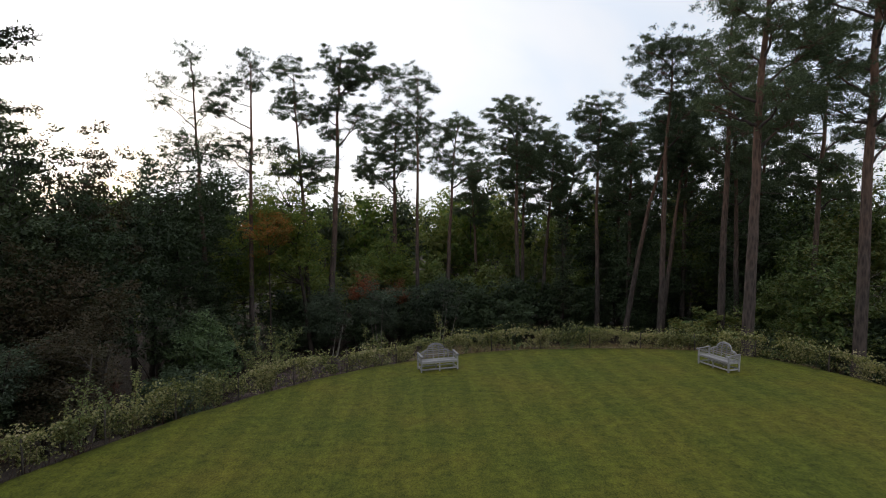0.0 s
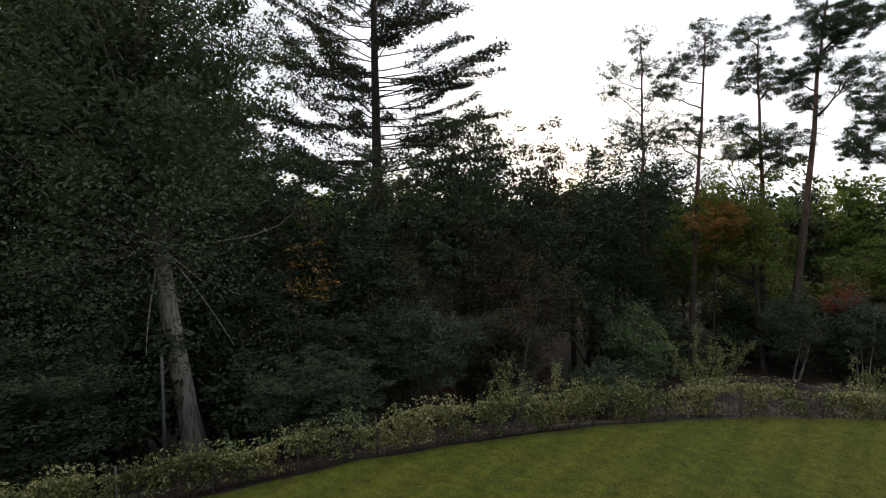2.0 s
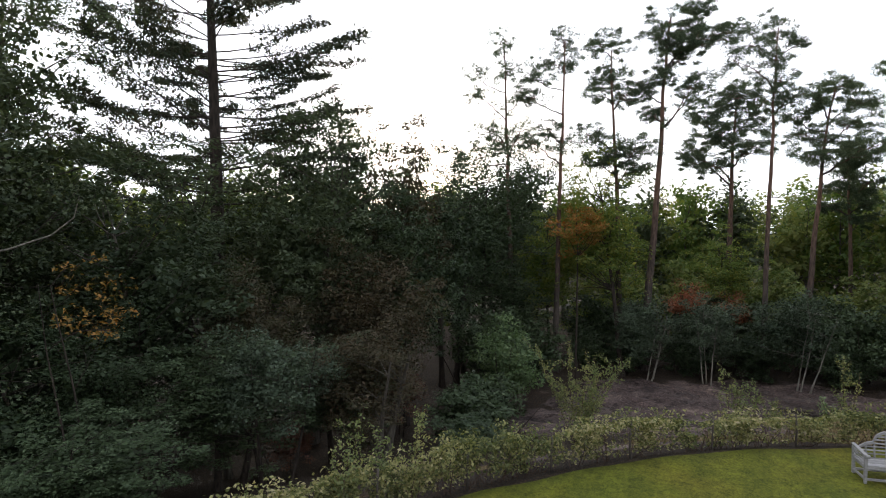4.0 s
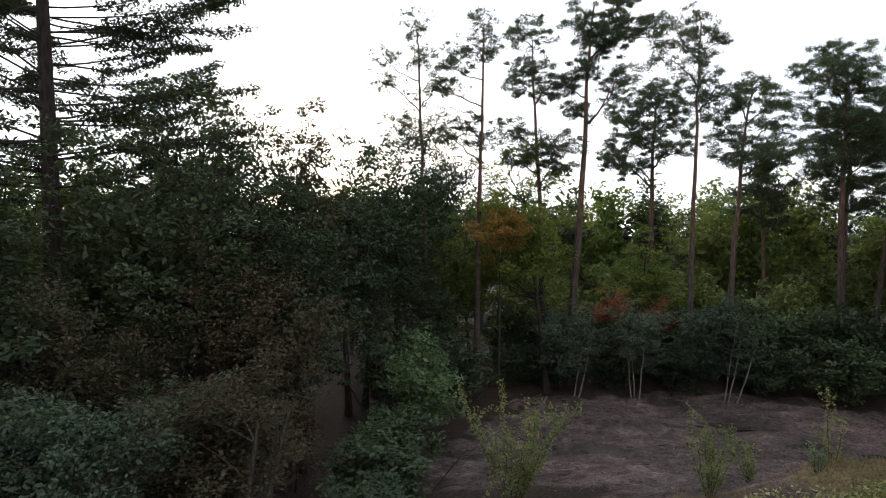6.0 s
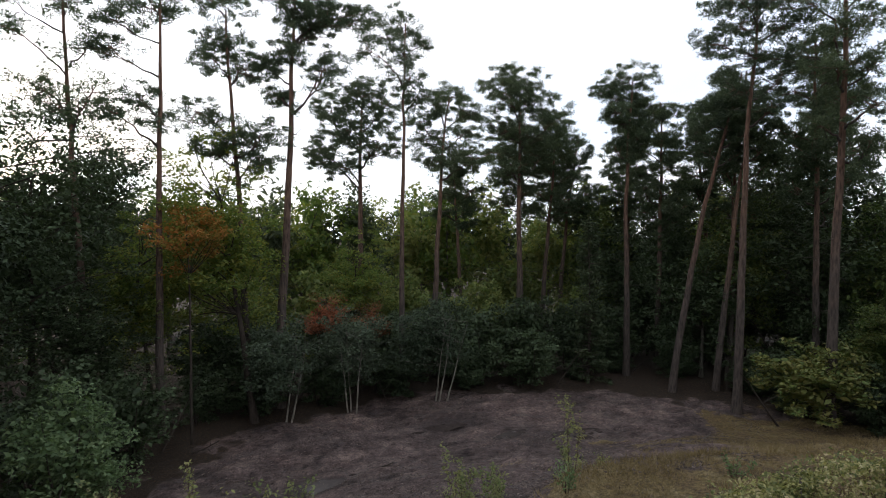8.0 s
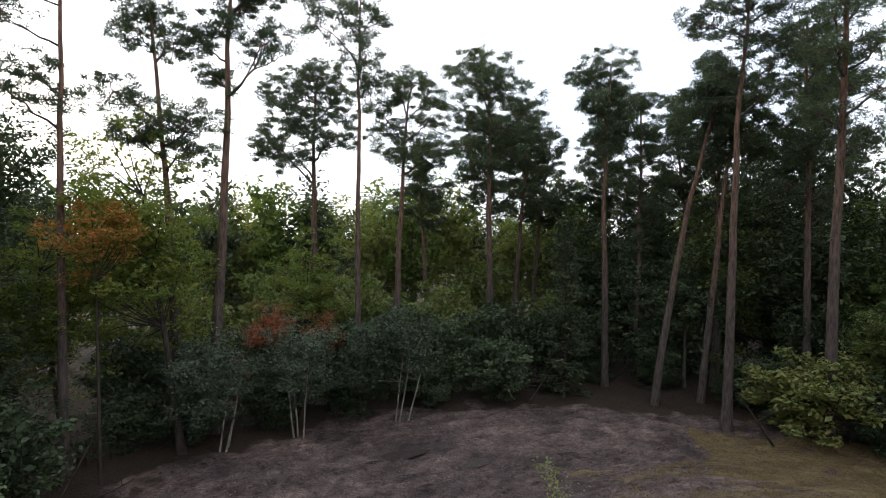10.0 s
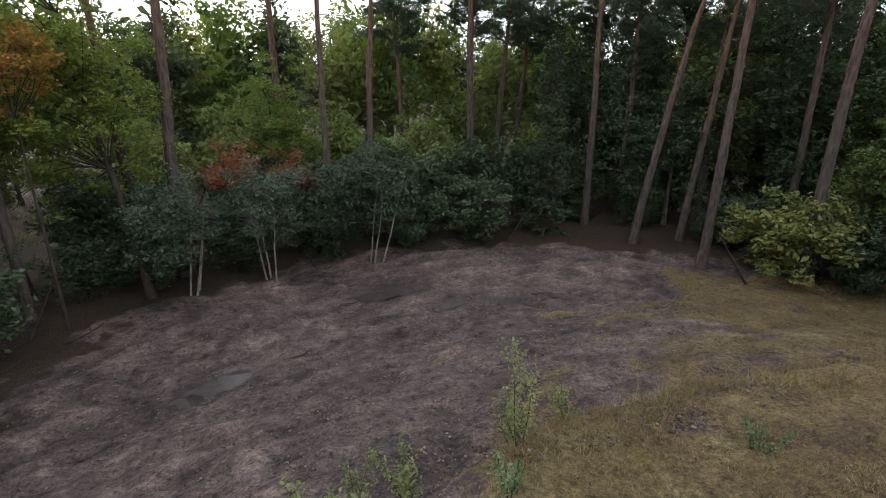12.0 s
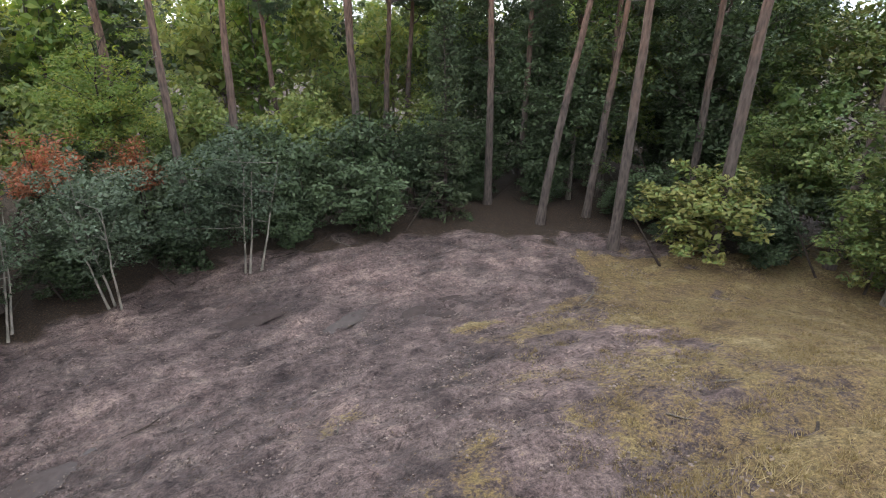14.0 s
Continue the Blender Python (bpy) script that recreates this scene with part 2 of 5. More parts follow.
PINE_BARK = bark_mat("pine_bark", (0.08, 0.066, 0.06), (0.15, 0.09, 0.066), 0.45)
GREY_BARK = bark_mat("grey_bark", (0.12, 0.11, 0.095), (0.09, 0.08, 0.068), 0.5, 9.0)
PALE_BARK = bark_mat("pale_bark", (0.27, 0.25, 0.22), (0.2, 0.18, 0.155), 0.5, 8.0)
DARK_BARK = bark_mat("dark_bark", (0.05, 0.04, 0.034), (0.045, 0.036, 0.03), 0.5, 6.0)
BIRCH_BARK = bark_mat("birch_bark", (0.24, 0.225, 0.2), (0.17, 0.16, 0.14), 0.5, 5.0)
TWIG = bark_mat("twig_bark", (0.09, 0.06, 0.045), (0.1, 0.065, 0.05), 0.5, 12.0)
NEEDLES = leaf_mat("pine_needles", [(0.046, 0.064, 0.042), (0.08, 0.108, 0.064), (0.125, 0.155, 0.092)], 0.3)
FIR_NEEDLES = leaf_mat("fir_needles", [(0.024, 0.034, 0.022), (0.044, 0.054, 0.031), (0.085, 0.071, 0.041)], 0.2)
OAK = leaf_mat("oak_leaves", [(0.04, 0.058, 0.033), (0.064, 0.085, 0.046), (0.1, 0.122, 0.068)], 0.3)
YELLOW_OAK = leaf_mat("turning_leaves", [(0.08, 0.13, 0.04), (0.14, 0.19, 0.05), (0.3, 0.27, 0.06)], 0.45)
ORANGE = leaf_mat("orange_leaves", [(0.09, 0.12, 0.03), (0.2, 0.16, 0.04), (0.38, 0.16, 0.05), (0.42, 0.15, 0.05)], 0.4)
RED = leaf_mat("red_leaves", [(0.15, 0.07, 0.035), (0.29, 0.095, 0.055), (0.36, 0.15, 0.085)], 0.35)
RED_BROWN = leaf_mat("copper_leaves", [(0.07, 0.04, 0.03), (0.13, 0.06, 0.045), (0.19, 0.085, 0.06)], 0.3)
GOLD = leaf_mat("golden_leaves", [(0.12, 0.1, 0.04), (0.3, 0.17, 0.045), (0.36, 0.15, 0.045)], 0.35)
RUST = leaf_mat("rusty_leaves", [(0.048, 0.05, 0.028), (0.07, 0.06, 0.036), (0.11, 0.072, 0.044)], 0.3)
GREY_GREEN = leaf_mat("willow_leaves", [(0.036, 0.054, 0.032), (0.062, 0.086, 0.054), (0.11, 0.14, 0.095)], 0.25, 0.45)
HOLLY = leaf_mat("evergreen_leaves", [(0.034, 0.05, 0.027), (0.055, 0.08, 0.04), (0.095, 0.13, 0.066)], 0.2, 0.45)
FRESH = leaf_mat("fresh_leaves", [(0.08, 0.125, 0.06), (0.14, 0.2, 0.1), (0.24, 0.3, 0.16)], 0.4)
FAR_GREEN = leaf_mat("far_leaves", [(0.085, 0.125, 0.05), (0.155, 0.2, 0.07), (0.27, 0.27, 0.095)], 0.4)
RHODO = leaf_mat("rhododendron_leaves", [(0.06, 0.105, 0.036), (0.12, 0.16, 0.052), (0.23, 0.21, 0.07)], 0.25, 0.4)
HEDGE = leaf_mat("hedge_leaves", [(0.07, 0.085, 0.035), (0.15, 0.165, 0.065), (0.33, 0.31, 0.14), (0.46, 0.39, 0.25), (0.27, 0.15, 0.09)], 0.35, 0.4)
SAPLING = leaf_mat("sapling_leaves", [(0.12, 0.155, 0.07), (0.2, 0.225, 0.1), (0.34, 0.31, 0.14)], 0.4)
TEAK = wood_mat("silvered_teak", (0.14, 0.132, 0.132), (0.4, 0.385, 0.385))
STAKE = wood_mat("weathered_stake", (0.05, 0.042, 0.035), (0.12, 0.1, 0.085))
PALE_POST = wood_mat("pale_post", (0.09, 0.09, 0.085), (0.16, 0.16, 0.15))
LAWN = lawn_mat()
SOIL = ground_mat()
WATER = water_mat()
DRY_GRASS = leaf_mat("dry_grass", [(0.12, 0.09, 0.045), (0.21, 0.155, 0.085), (0.4, 0.32, 0.2)], 0.3)
DEAD_LEAF = leaf_mat("fallen_leaves", [(0.03, 0.02, 0.014), (0.08, 0.05, 0.03), (0.3, 0.23, 0.16)], 0.1)


# ---- plan: the lawn's outline and the lie of the land ----
CX, CY, LONG = 5.5, -4.0, 30.0


def lawn_radius(ang):
    """Distance from the lawn's centre to its edge: an oval, squarer at its eastern end."""
    c, s = np.abs(np.cos(ang)), np.abs(np.sin(ang))
    west = (np.maximum(c / 19.5, 1e-9) ** 2 + (s / LONG) ** 2) ** -0.5
    east = (np.maximum(c / 12.2, 1e-9) ** 4 + (s / LONG) ** 4) ** -0.25
    return np.where(np.cos(ang) > 0, east, west)


def beyond(x, y):
    """Metres outside the lawn's edge."""
    return np.hypot(x - CX, y - CY) - lawn_radius(np.arctan2(y - CY, x - CX))


def lattice(ix, iy, seed):
    h = (ix.astype(np.int64) * 374761393 + iy.astype(np.int64) * 668265263 + seed * 144665) & 0x7FFFFFFF
    h = ((h ^ (h >> 13)) * 1274126177) & 0x7FFFFFFF
    return ((h ^ (h >> 16)) & 0xFFFF) / 65535.0


def value_noise(x, y, seed=0):
    ix, iy = np.floor(x), np.floor(y)
    fx, fy = x - ix, y - iy
    fx, fy = fx * fx * (3 - 2 * fx), fy * fy * (3 - 2 * fy)
    a, b = lattice(ix, iy, seed), lattice(ix + 1, iy, seed)
    c, d = lattice(ix, iy + 1, seed), lattice(ix + 1, iy + 1, seed)
    return (a + (b - a) * fx) * (1 - fy) + (c + (d - c) * fx) * fy - 0.5


def fbm(x, y, octaves=4, seed=0):
    total, amp = 0.0, 1.0
    for i in range(octaves):
        total = total + amp * value_noise(x * 2 ** i + 17.3 * i, y * 2 ** i - 9.1 * i, seed + i)
        amp *= 0.5
    return total


def smooth01(v):
    v = np.clip(v, 0, 1)
    return v * v * (3 - 2 * v)


PUDDLES = [(7.6, 49.9, 2.1, 0.75, 10), (-8.6, 44.6, 2.6, 0.55, 35), (-0.9, 53.0, 1.7, 0.6, 15), (3.4, 50.9, 1.2, 0.45, 30)]


def plain_height(x, y):
    d = np.maximum(beyond(x, y), 0.0)
    z = -(0.35 * d + 7.8 - np.sqrt((0.35 * d - 7.8) ** 2 + 1.0)) / 2 - 0.03
    return z - 0.012 * np.maximum(d - 30, 0)


def height(x, y):
    x, y = np.asarray(x, float), np.asarray(y, float)
    d = beyond(x, y)
    z = plain_height(x, y)
    out = np.clip((d - 2.0) / 6.0, 0, 1)
    z = z - 0.2 * smooth01((-d - 0.05) / 0.4)
    z = z + out * 0.28 * fbm(x / 5.0, y / 5.0, 3, 5)
    e = d - 6.8 - 0.7 * fbm(x / 4.0, y / 4.0, 2, 13)
    shelf = 0.9 * np.exp(-(e / np.where(e < 0, 2.8, 0.7)) ** 2) - 0.5 * np.exp(-((e - 1.7) / 1.1) ** 2)
    z = z + shelf * smooth01((x + 3.5) / 3.0) * smooth01((26 - x) / 6.0)
    for px, py, a, b, turn in PUDDLES:
        c, s = math.cos(radians(turn)), math.sin(radians(turn))
        u, v = (x - px) * c + (y - py) * s, -(x - px) * s + (y - py) * c
        k = np.exp(-((u / (a * 1.3)) ** 2 + (v / (b * 1.5)) ** 2) ** 2)
        z = z * (1 - k) + (float(plain_height(np.array(px), np.array(py))) - 0.16) * k
    return z


def ground_at(x, y):
    return float(height(np.array([x]), np.array([y]))[0])


# ---- mesh helpers ----
def mesh_of(name, verts, sizes, loops, smooth=False):
    me = bpy.data.meshes.new(name)
    verts, sizes, loops = np.asarray(verts, np.float32), np.asarray(sizes, np.int32), np.asarray(loops, np.int32)
    me.vertices.add(len(verts))
    me.vertices.foreach_set("co", verts.ravel())
    me.loops.add(len(loops))
    me.loops.foreach_set("vertex_index", loops)
    me.polygons.add(len(sizes))
    me.polygons.foreach_set("loop_start", np.concatenate([[0], np.cumsum(sizes)[:-1]]).astype(np.int32))
    me.polygons.foreach_set("loop_total", sizes)
    if smooth:
        me.polygons.foreach_set("use_smooth", np.ones(len(sizes), bool))
    me.update(calc_edges=True)
    me.validate()
    return me


def quads_mesh(name, q):
    """A mesh of loose four-cornered leaves; q: n x 4 x 3."""
    n = len(q)
    return mesh_of(name, q.reshape(-1, 3), np.full(n, 4), np.arange(4 * n))


def tris_mesh(name, q):
    n = len(q)
    return mesh_of(name, q.reshape(-1, 3), np.full(n, 3), np.arange(3 * n))


class Tubes:
    """Gathers tapered round limbs into one mesh."""

    def __init__(self):
        self.verts, self.loops, self.count = [], [], 0

    def limb(self, pts, radii, sides=6):
        pts, radii = np.asarray(pts, float), np.asarray(radii, float)
        d = np.gradient(pts, axis=0)
        d /= np.linalg.norm(d, axis=1)[:, None] + 1e-9
        ref = np.where(np.abs(d[:, 2:3]) > 0.9, np.array([[1.0, 0, 0]]), np.array([[0, 0, 1.0]]))
        if abs(d[0, 2]) > 0.7:
            ref = np.tile([[1.0, 0.0, 0.0]], (len(pts), 1))
        u = np.cross(ref, d)
        u /= np.linalg.norm(u, axis=1)[:, None] + 1e-9
        v = np.cross(d, u)
        a = np.linspace(0, 2 * np.pi, sides, endpoint=False)
        ring = pts[:, None] + radii[:, None, None] * (np.cos(a)[None, :, None] * u[:, None] + np.sin(a)[None, :, None] * v[:, None])
        n = len(pts)
        i, j = np.meshgrid(np.arange(n - 1), np.arange(sides), indexing="ij")
        k = (j + 1) % sides
        f = np.stack([i * sides + j, i * sides + k, (i + 1) * sides + k, (i + 1) * sides + j], -1).reshape(-1, 4)
        self.verts.append(ring.reshape(-1, 3))
        self.loops.append(f + self.count)
        self.count += n * sides

    def mesh(self, name):
        f = np.concatenate(self.loops)
        return mesh_of(name, np.concatenate(self.verts), np.full(len(f), 4), f.ravel(), True)


def unit(v):
    return v / (np.linalg.norm(v, axis=-1, keepdims=True) + 1e-9)


def leaves(centres, size, rng, flat=0.5, narrow=0.55):
    """Leaves round the given points: a kite each, turned at random, flat: how far they lie level."""
    n = len(centres)
    nrm = rng.normal(size=(n, 3))
    nrm[:, 2] = np.abs(nrm[:, 2]) + flat * 1.5
    nrm = unit(nrm)
    u = unit(np.cross(nrm, rng.normal(size=(n, 3))))
    v = np.cross(nrm, u)
    s = (size * rng.uniform(0.6, 1.35, n))[:, None]
    tip = centres + u * s * 0.6
    root = centres - u * s * 0.5
    side = v * s * 0.5 * narrow
    droop = nrm * s * 0.1
    return np.stack([root, centres + side + droop, tip, centres - side + droop], 1)


def part(name, mesh, material, parent, label=""):
    ob = new(name, mesh)
    if material is not None and not len(mesh.materials):
        mesh.materials.append(material)
    ob.parent = parent
    if label:
        tagged(ob, label)
    return ob


def thing(name, label, category, m=None, group="", kind=""):
    ob = new(name)
    ob.empty_display_size = 0.2
    if m is not None:
        ob.matrix_basis = m
    return tagged(ob, label, category, group, kind)


def bend(start, way, length, rise, steps, rng, wobble=0.12):
    """A limb's line: sets out along way, its rise grows or falls on the way."""
    pts, p, d = [np.array(start, float)], np.array(start, float), unit(np.array(way, float))
    for i in range(steps):
        d = unit(d + np.array([0, 0, rise / steps]) + rng.normal(size=3) * wobble)
        p = p + d * length / steps
        pts.append(p.copy())
    return np.array(pts)


# ---- trees ----
def needle_tufts(centres, rng, per=3, long=0.25, wide=0.034):
    """Small upturned tufts of needles round the given points."""
    base = np.repeat(centres, per, 0)
    m = len(base)
    d = rng.normal(size=(m, 3))
    d[:, 2] = d[:, 2] * 0.7 + 0.4
    d = unit(d)
    side = unit(np.cross(d, rng.normal(size=(m, 3)))) * wide
    ln = rng.uniform(0.65, 1.35, (m, 1)) * long
    return np.stack([base - side * 0.5, base + d * ln * 0.6 + side * 1.4, base + d * ln], 1)


def crown_masses(rng, low, top, wide, count):
    """Foliage masses of a rounded pine crown: offsets from the trunk, heights, half widths and half heights."""
    made = []
    for i in range(count):
        f = (i + rng.uniform(0.1, 0.9)) / count
        z = low + (top - low) * f
        room = wide * math.sqrt(max(0.08, 1 - (abs(f - 0.42) / 0.6) ** 2))
        a = i * 2.4 + rng.uniform(-0.5, 0.5)
        r = room * rng.uniform(0.35, 0.85)
        rx = wide * rng.uniform(0.34, 0.56)
        made.append((r * math.cos(a), r * math.sin(a), z - 0.3 * rx * f, rx, rx * rng.uniform(0.36, 0.55)))
    return made


def pine(seed, tall, radius, lean, masses, thick=1.0, sway=1.0, needles=NEEDLES, stubs=8, anchor=True):
    """A Scots pine: bare trunk, twisting limbs, each carrying one mass of needle clumps. Stands at the origin."""
    rng = np.random.default_rng(seed)
    root = thing("pine_tree", "", "tree")
    n = 16
    t = np.linspace(0, 1, n)
    walk_x, walk_y = np.cumsum(rng.normal(size=n)) * 0.09 * sway, np.cumsum(rng.normal(size=n)) * 0.09 * sway
    line = np.stack([lean[0] * t ** 1.3 + walk_x * t, lean[1] * t ** 1.3 + walk_y * t, tall * 0.97 * t - 0.4 * (1 - t)], 1)
    if anchor:
        line[:, :2] -= [np.interp(0.6, t, line[:, 0]), np.interp(0.6, t, line[:, 1])]
    wood = Tubes()
    wood.limb(line, radius * (1 - 0.82 * t ** 1.15) * (1 + 0.35 * np.exp(-t * 40)), 10)
    part("trunk", wood.mesh("trunk"), PINE_BARK, root)

    def on_trunk(z):
        return np.array([np.interp(z, line[:, 2], line[:, k]) for k in range(3)])

    crown = []
    lowest = min(m[2] for m in masses)
    for dx, dy, z, rx, rz in masses:
        centre = np.array([dx, dy, z])
        far = math.hypot(*(centre - on_trunk(z))[:2])
        foot = on_trunk(min(z - rz * 0.5, max(lowest - 2.5, z - rz - far * rng.uniform(0.15, 0.6))))
        knee = (foot + centre) / 2 + rng.normal(size=3) * 0.16 * (far + 0.6)
        q = np.linspace(0, 1, 8)[:, None]
        pts = foot * (1 - q) ** 2 + 2 * knee * q * (1 - q) + centre * q ** 2
        pts[1:-1] += rng.normal(size=(6, 3)) * 0.07
        rel = (z - lowest) / (tall - lowest)
        r = radius * (0.36 - 0.17 * rel) * rng.uniform(0.7, 1.1)
        wood = Tubes()
        wood.limb(pts, np.linspace(r, 0.02, 8), 6)
        clumps = int(8 + 13 * rx * rz + 5 * rx)
        d = unit(rng.normal(size=(clumps, 3))) * rng.uniform(0.05, 1.0, (clumps, 1)) ** 0.42
        c = centre + d * np.array([rx * 1.2, rx, rz * 1.3])
        c[:, 2] += 0.16 * rx * rng.normal(size=clumps)
        loose = rng.uniform(size=clumps) < 0.28
        c[loose] = pts[rng.integers(3, 8, int(loose.sum()))] + rng.normal(size=(int(loose.sum()), 3)) * np.array([0.75, 0.75, 0.4])
        for k in range(0, clumps, 3):
            a = pts[int(rng.integers(4, 8))]
            m = (a + c[k]) / 2 + rng.normal(size=3) * 0.18
            p = a * (1 - q[::2]) ** 2 + 2 * m * q[::2] * (1 - q[::2]) + c[k] * q[::2] ** 2
            wood.limb(p, np.linspace(r * 0.4, 0.012, len(p)), 4)
        part("limb", wood.mesh("limb"), PINE_BARK, root)
        count = int(clumps * 36 * thick)
        which = rng.integers(0, clumps, count)
        size = rng.uniform(0.25, 0.72, clumps)[which][:, None]
        puff = unit(rng.normal(size=(count, 3))) * rng.uniform(0.05, 1.0, (count, 1)) ** 0.6
        puff[:, 2] = puff[:, 2] * 0.5 + 0.12
        crown.append(c[which] + puff * size)
    for i in range(stubs):
        z = rng.uniform(0.3 * lowest, lowest)
        a = rng.uniform(0, 2 * np.pi)
        pts = bend(on_trunk(z), (math.cos(a), math.sin(a), rng.uniform(-0.2, 0.4)), rng.uniform(0.4, 2.0), -0.2, 4, rng, 0.2)
        wood = Tubes()
        wood.limb(pts, np.linspace(0.035, 0.008, 5), 4)
        part("dead_limb", wood.mesh("dead_limb"), GREY_BARK, root, "bare dead limb")
    part("crown", tris_mesh("crown", needle_tufts(np.concatenate(crown), rng)), needles, root)
    return root


def leafy(seed, tall, wide, start, leaf, count, material, bark=GREY_BARK, radius=0.25, stems=1, clumps=60, clump=1.0, lean=(0.0, 0.0), name="broadleaf_tree", flat=0.5, narrow=0.55, shape=1.0, fill=0.28):
    """A broadleaved tree or shrub: stems, forking limbs and a crown of leaf clumps with gaps. Stands at the origin."""
    rng = np.random.default_rng(seed)
    root = thing(name, "", "tree" if name.endswith("tree") else "shrub")
    half = (tall - start) / 2
    mid = np.array([lean[0], lean[1], start + half])
    d = unit(rng.normal(size=(clumps, 3)))
    lobes = 0.78 + 0.2 * np.sin(3 * np.arctan2(d[:, 1], d[:, 0]) + seed) + 0.11 * rng.normal(size=clumps)
    rad = rng.uniform(0.35, 1.0, clumps) ** 0.5 * np.clip(lobes, 0.5, 1.0)
    squeeze = np.where(d[:, 2] > 0, 1 - (1 - shape) * d[:, 2], 1.0)[:, None]
    c = mid + d * rad[:, None] * np.array([wide, wide, half]) * np.concatenate([squeeze, squeeze, np.ones_like(squeeze)], 1)
    trunks, tubes = [], []
    for s in range(stems):
        off = rng.normal(size=2) * (0.0 if stems == 1 else 0.28 * wide ** 0.5)
        top = mid + np.array([off[0] * 2.5, off[1] * 2.5, half * 0.35])
        n = 9
        t = np.linspace(0, 1, n)
        w = np.cumsum(rng.normal(size=(n, 2)), 0) * 0.05 * tall / 8
        line = np.stack([off[0] + (top[0] - off[0]) * t + w[:, 0] * t, off[1] + (top[1] - off[1]) * t + w[:, 1] * t, -0.3 + (top[2] + 0.3) * t], 1)
        wood = Tubes()
        wood.limb(line, radius * (1 - 0.75 * t) * (1 + 0.4 * np.exp(-t * 30)), 8 if stems == 1 else 6)
        trunks.append(line)
        tubes.append(wood)
    for k in range(0, clumps, 3):
        s = int(rng.integers(0, stems))
        line = trunks[s]
        low = line[:, 2] < c[k, 2] - 0.1 * half
        i = max(2, int(low.sum()) - rng.integers(1, 3))
        i = min(max(i, 4), len(line) - 1)
        a, b = line[i], c[k]
        m = (a + b) / 2 + rng.normal(size=3) * 0.12 * np.linalg.norm(b - a)
        m[2] += 0.05 * np.linalg.norm(b - a)
        q = np.linspace(0, 1, 6)[:, None]
        pts = a * (1 - q) ** 2 + 2 * m * q * (1 - q) + b * q ** 2
        tubes[s].limb(pts, np.linspace(min(0.05, radius * 0.2), 0.012, 6), 4)
    for wood in tubes:
        part("trunk" if stems == 1 else "stem", wood.mesh("trunk"), bark, root)
    which = rng.integers(0, clumps, count)
    spread = clump * rng.uniform(0.6, 1.25, clumps)
    shell = unit(rng.normal(size=(count, 3))) * rng.uniform(0.2, 1.0, (count, 1)) ** 0.6
    shell[:, 2] = np.where(shell[:, 2] < 0, shell[:, 2] * 0.35, shell[:, 2] * 0.75)
    p = c[which] + shell * spread[which][:, None]
    outer = leaves(p, leaf, rng, flat, narrow)
    # fuller sprays in the heart of the crown
    n = int(count * fill)
    which = rng.integers(0, clumps, n)
    p = mid + (c[which] - mid) * rng.uniform(0.25, 0.8, (n, 1)) + rng.normal(size=(n, 3)) * clump * 0.35
    p[:, 2] = np.maximum(p[:, 2], start * 0.8)
    inner = leaves(p, leaf * 1.6, rng, 0.2, 0.6)
    part("crown", quads_mesh("crown", np.concatenate([outer, inner])), material, root)
    return root


def fir(seed, tall, wide, first, radius, material=FIR_NEEDLES, gap=0.55, droop=0.0, spray=0.3, dens=9.0, shape=0.7):
    """A tiered conifer: straight trunk, level boughs turning up at their ends, flat sprays of needles."""
    rng = np.random.default_rng(seed)
    root = thing("conifer_tree", "", "tree")
    wood = Tubes()
    t = np.linspace(0, 1, 14)
    wood.limb(np.stack([0.1 * np.sin(5 * t), 0.1 * np.cos(4 * t), tall * t - 0.4 * (1 - t)], 1), radius * (1 - 0.9 * t) * (1 + 0.3 * np.exp(-t * 30)), 10)
    part("trunk", wood.mesh("trunk"), DARK_BARK, root)
    z = first
    while z < tall - 0.5:
        rel = (z - first) / (tall - first)
        for k in range(rng.integers(3, 6)):
            a = rng.uniform(0, 2 * np.pi)
            reach = wide * (1 - rel) ** shape * rng.uniform(0.6, 1.1) + 0.3
            pts = bend((0, 0, z + rng.uniform(-0.25, 0.25)), (math.cos(a), math.sin(a), droop + 0.25 * rel), reach, 0.35 + 0.2 * rng.normal(), 8, rng, 0.05)
            r = 0.03 + 0.045 * (1 - rel)
            wood = Tubes()
            wood.limb(pts, np.linspace(r, 0.012, 9), 5)
            bough = part("bough", wood.mesh("bough"), DARK_BARK, root)
            m = int(reach * dens)
            s = rng.uniform(0.22, 1.0, m) ** 0.75
            side = np.array([-math.sin(a), math.cos(a), 0])
            w = (0.1 + 0.11 * reach * np.sin(np.pi * np.clip(s, 0.1, 0.95))) * rng.uniform(-1, 1, m)
            c = np.stack([np.interp(s, np.linspace(0, 1, 9), pts[:, j]) for j in range(3)], 1)
            c = c + w[:, None] * side + np.array([0, 0, 1]) * (rng.normal(size=m) * 0.1 - 0.12 * np.abs(w))[:, None]
            c = np.repeat(c, 4, 0) + rng.normal(size=(4 * len(c), 3)) * np.array([0.22, 0.22, 0.09])
            tagged(part("needle_spray", quads_mesh("needle_spray", leaves(c, spray, rng, 0.3, 0.4)), material, bough), kind="stuff")
        z += gap * rng.uniform(0.7, 1.3)
    return root


def repaint(ob, material, part_name="crown"):
    """Another leaf colour for one copy."""
    for o in ob.children:
        if o.name.split(".")[0] == part_name:
            o.material_slots[0].link = "OBJECT"
            o.material_slots[0].material = material
    return ob


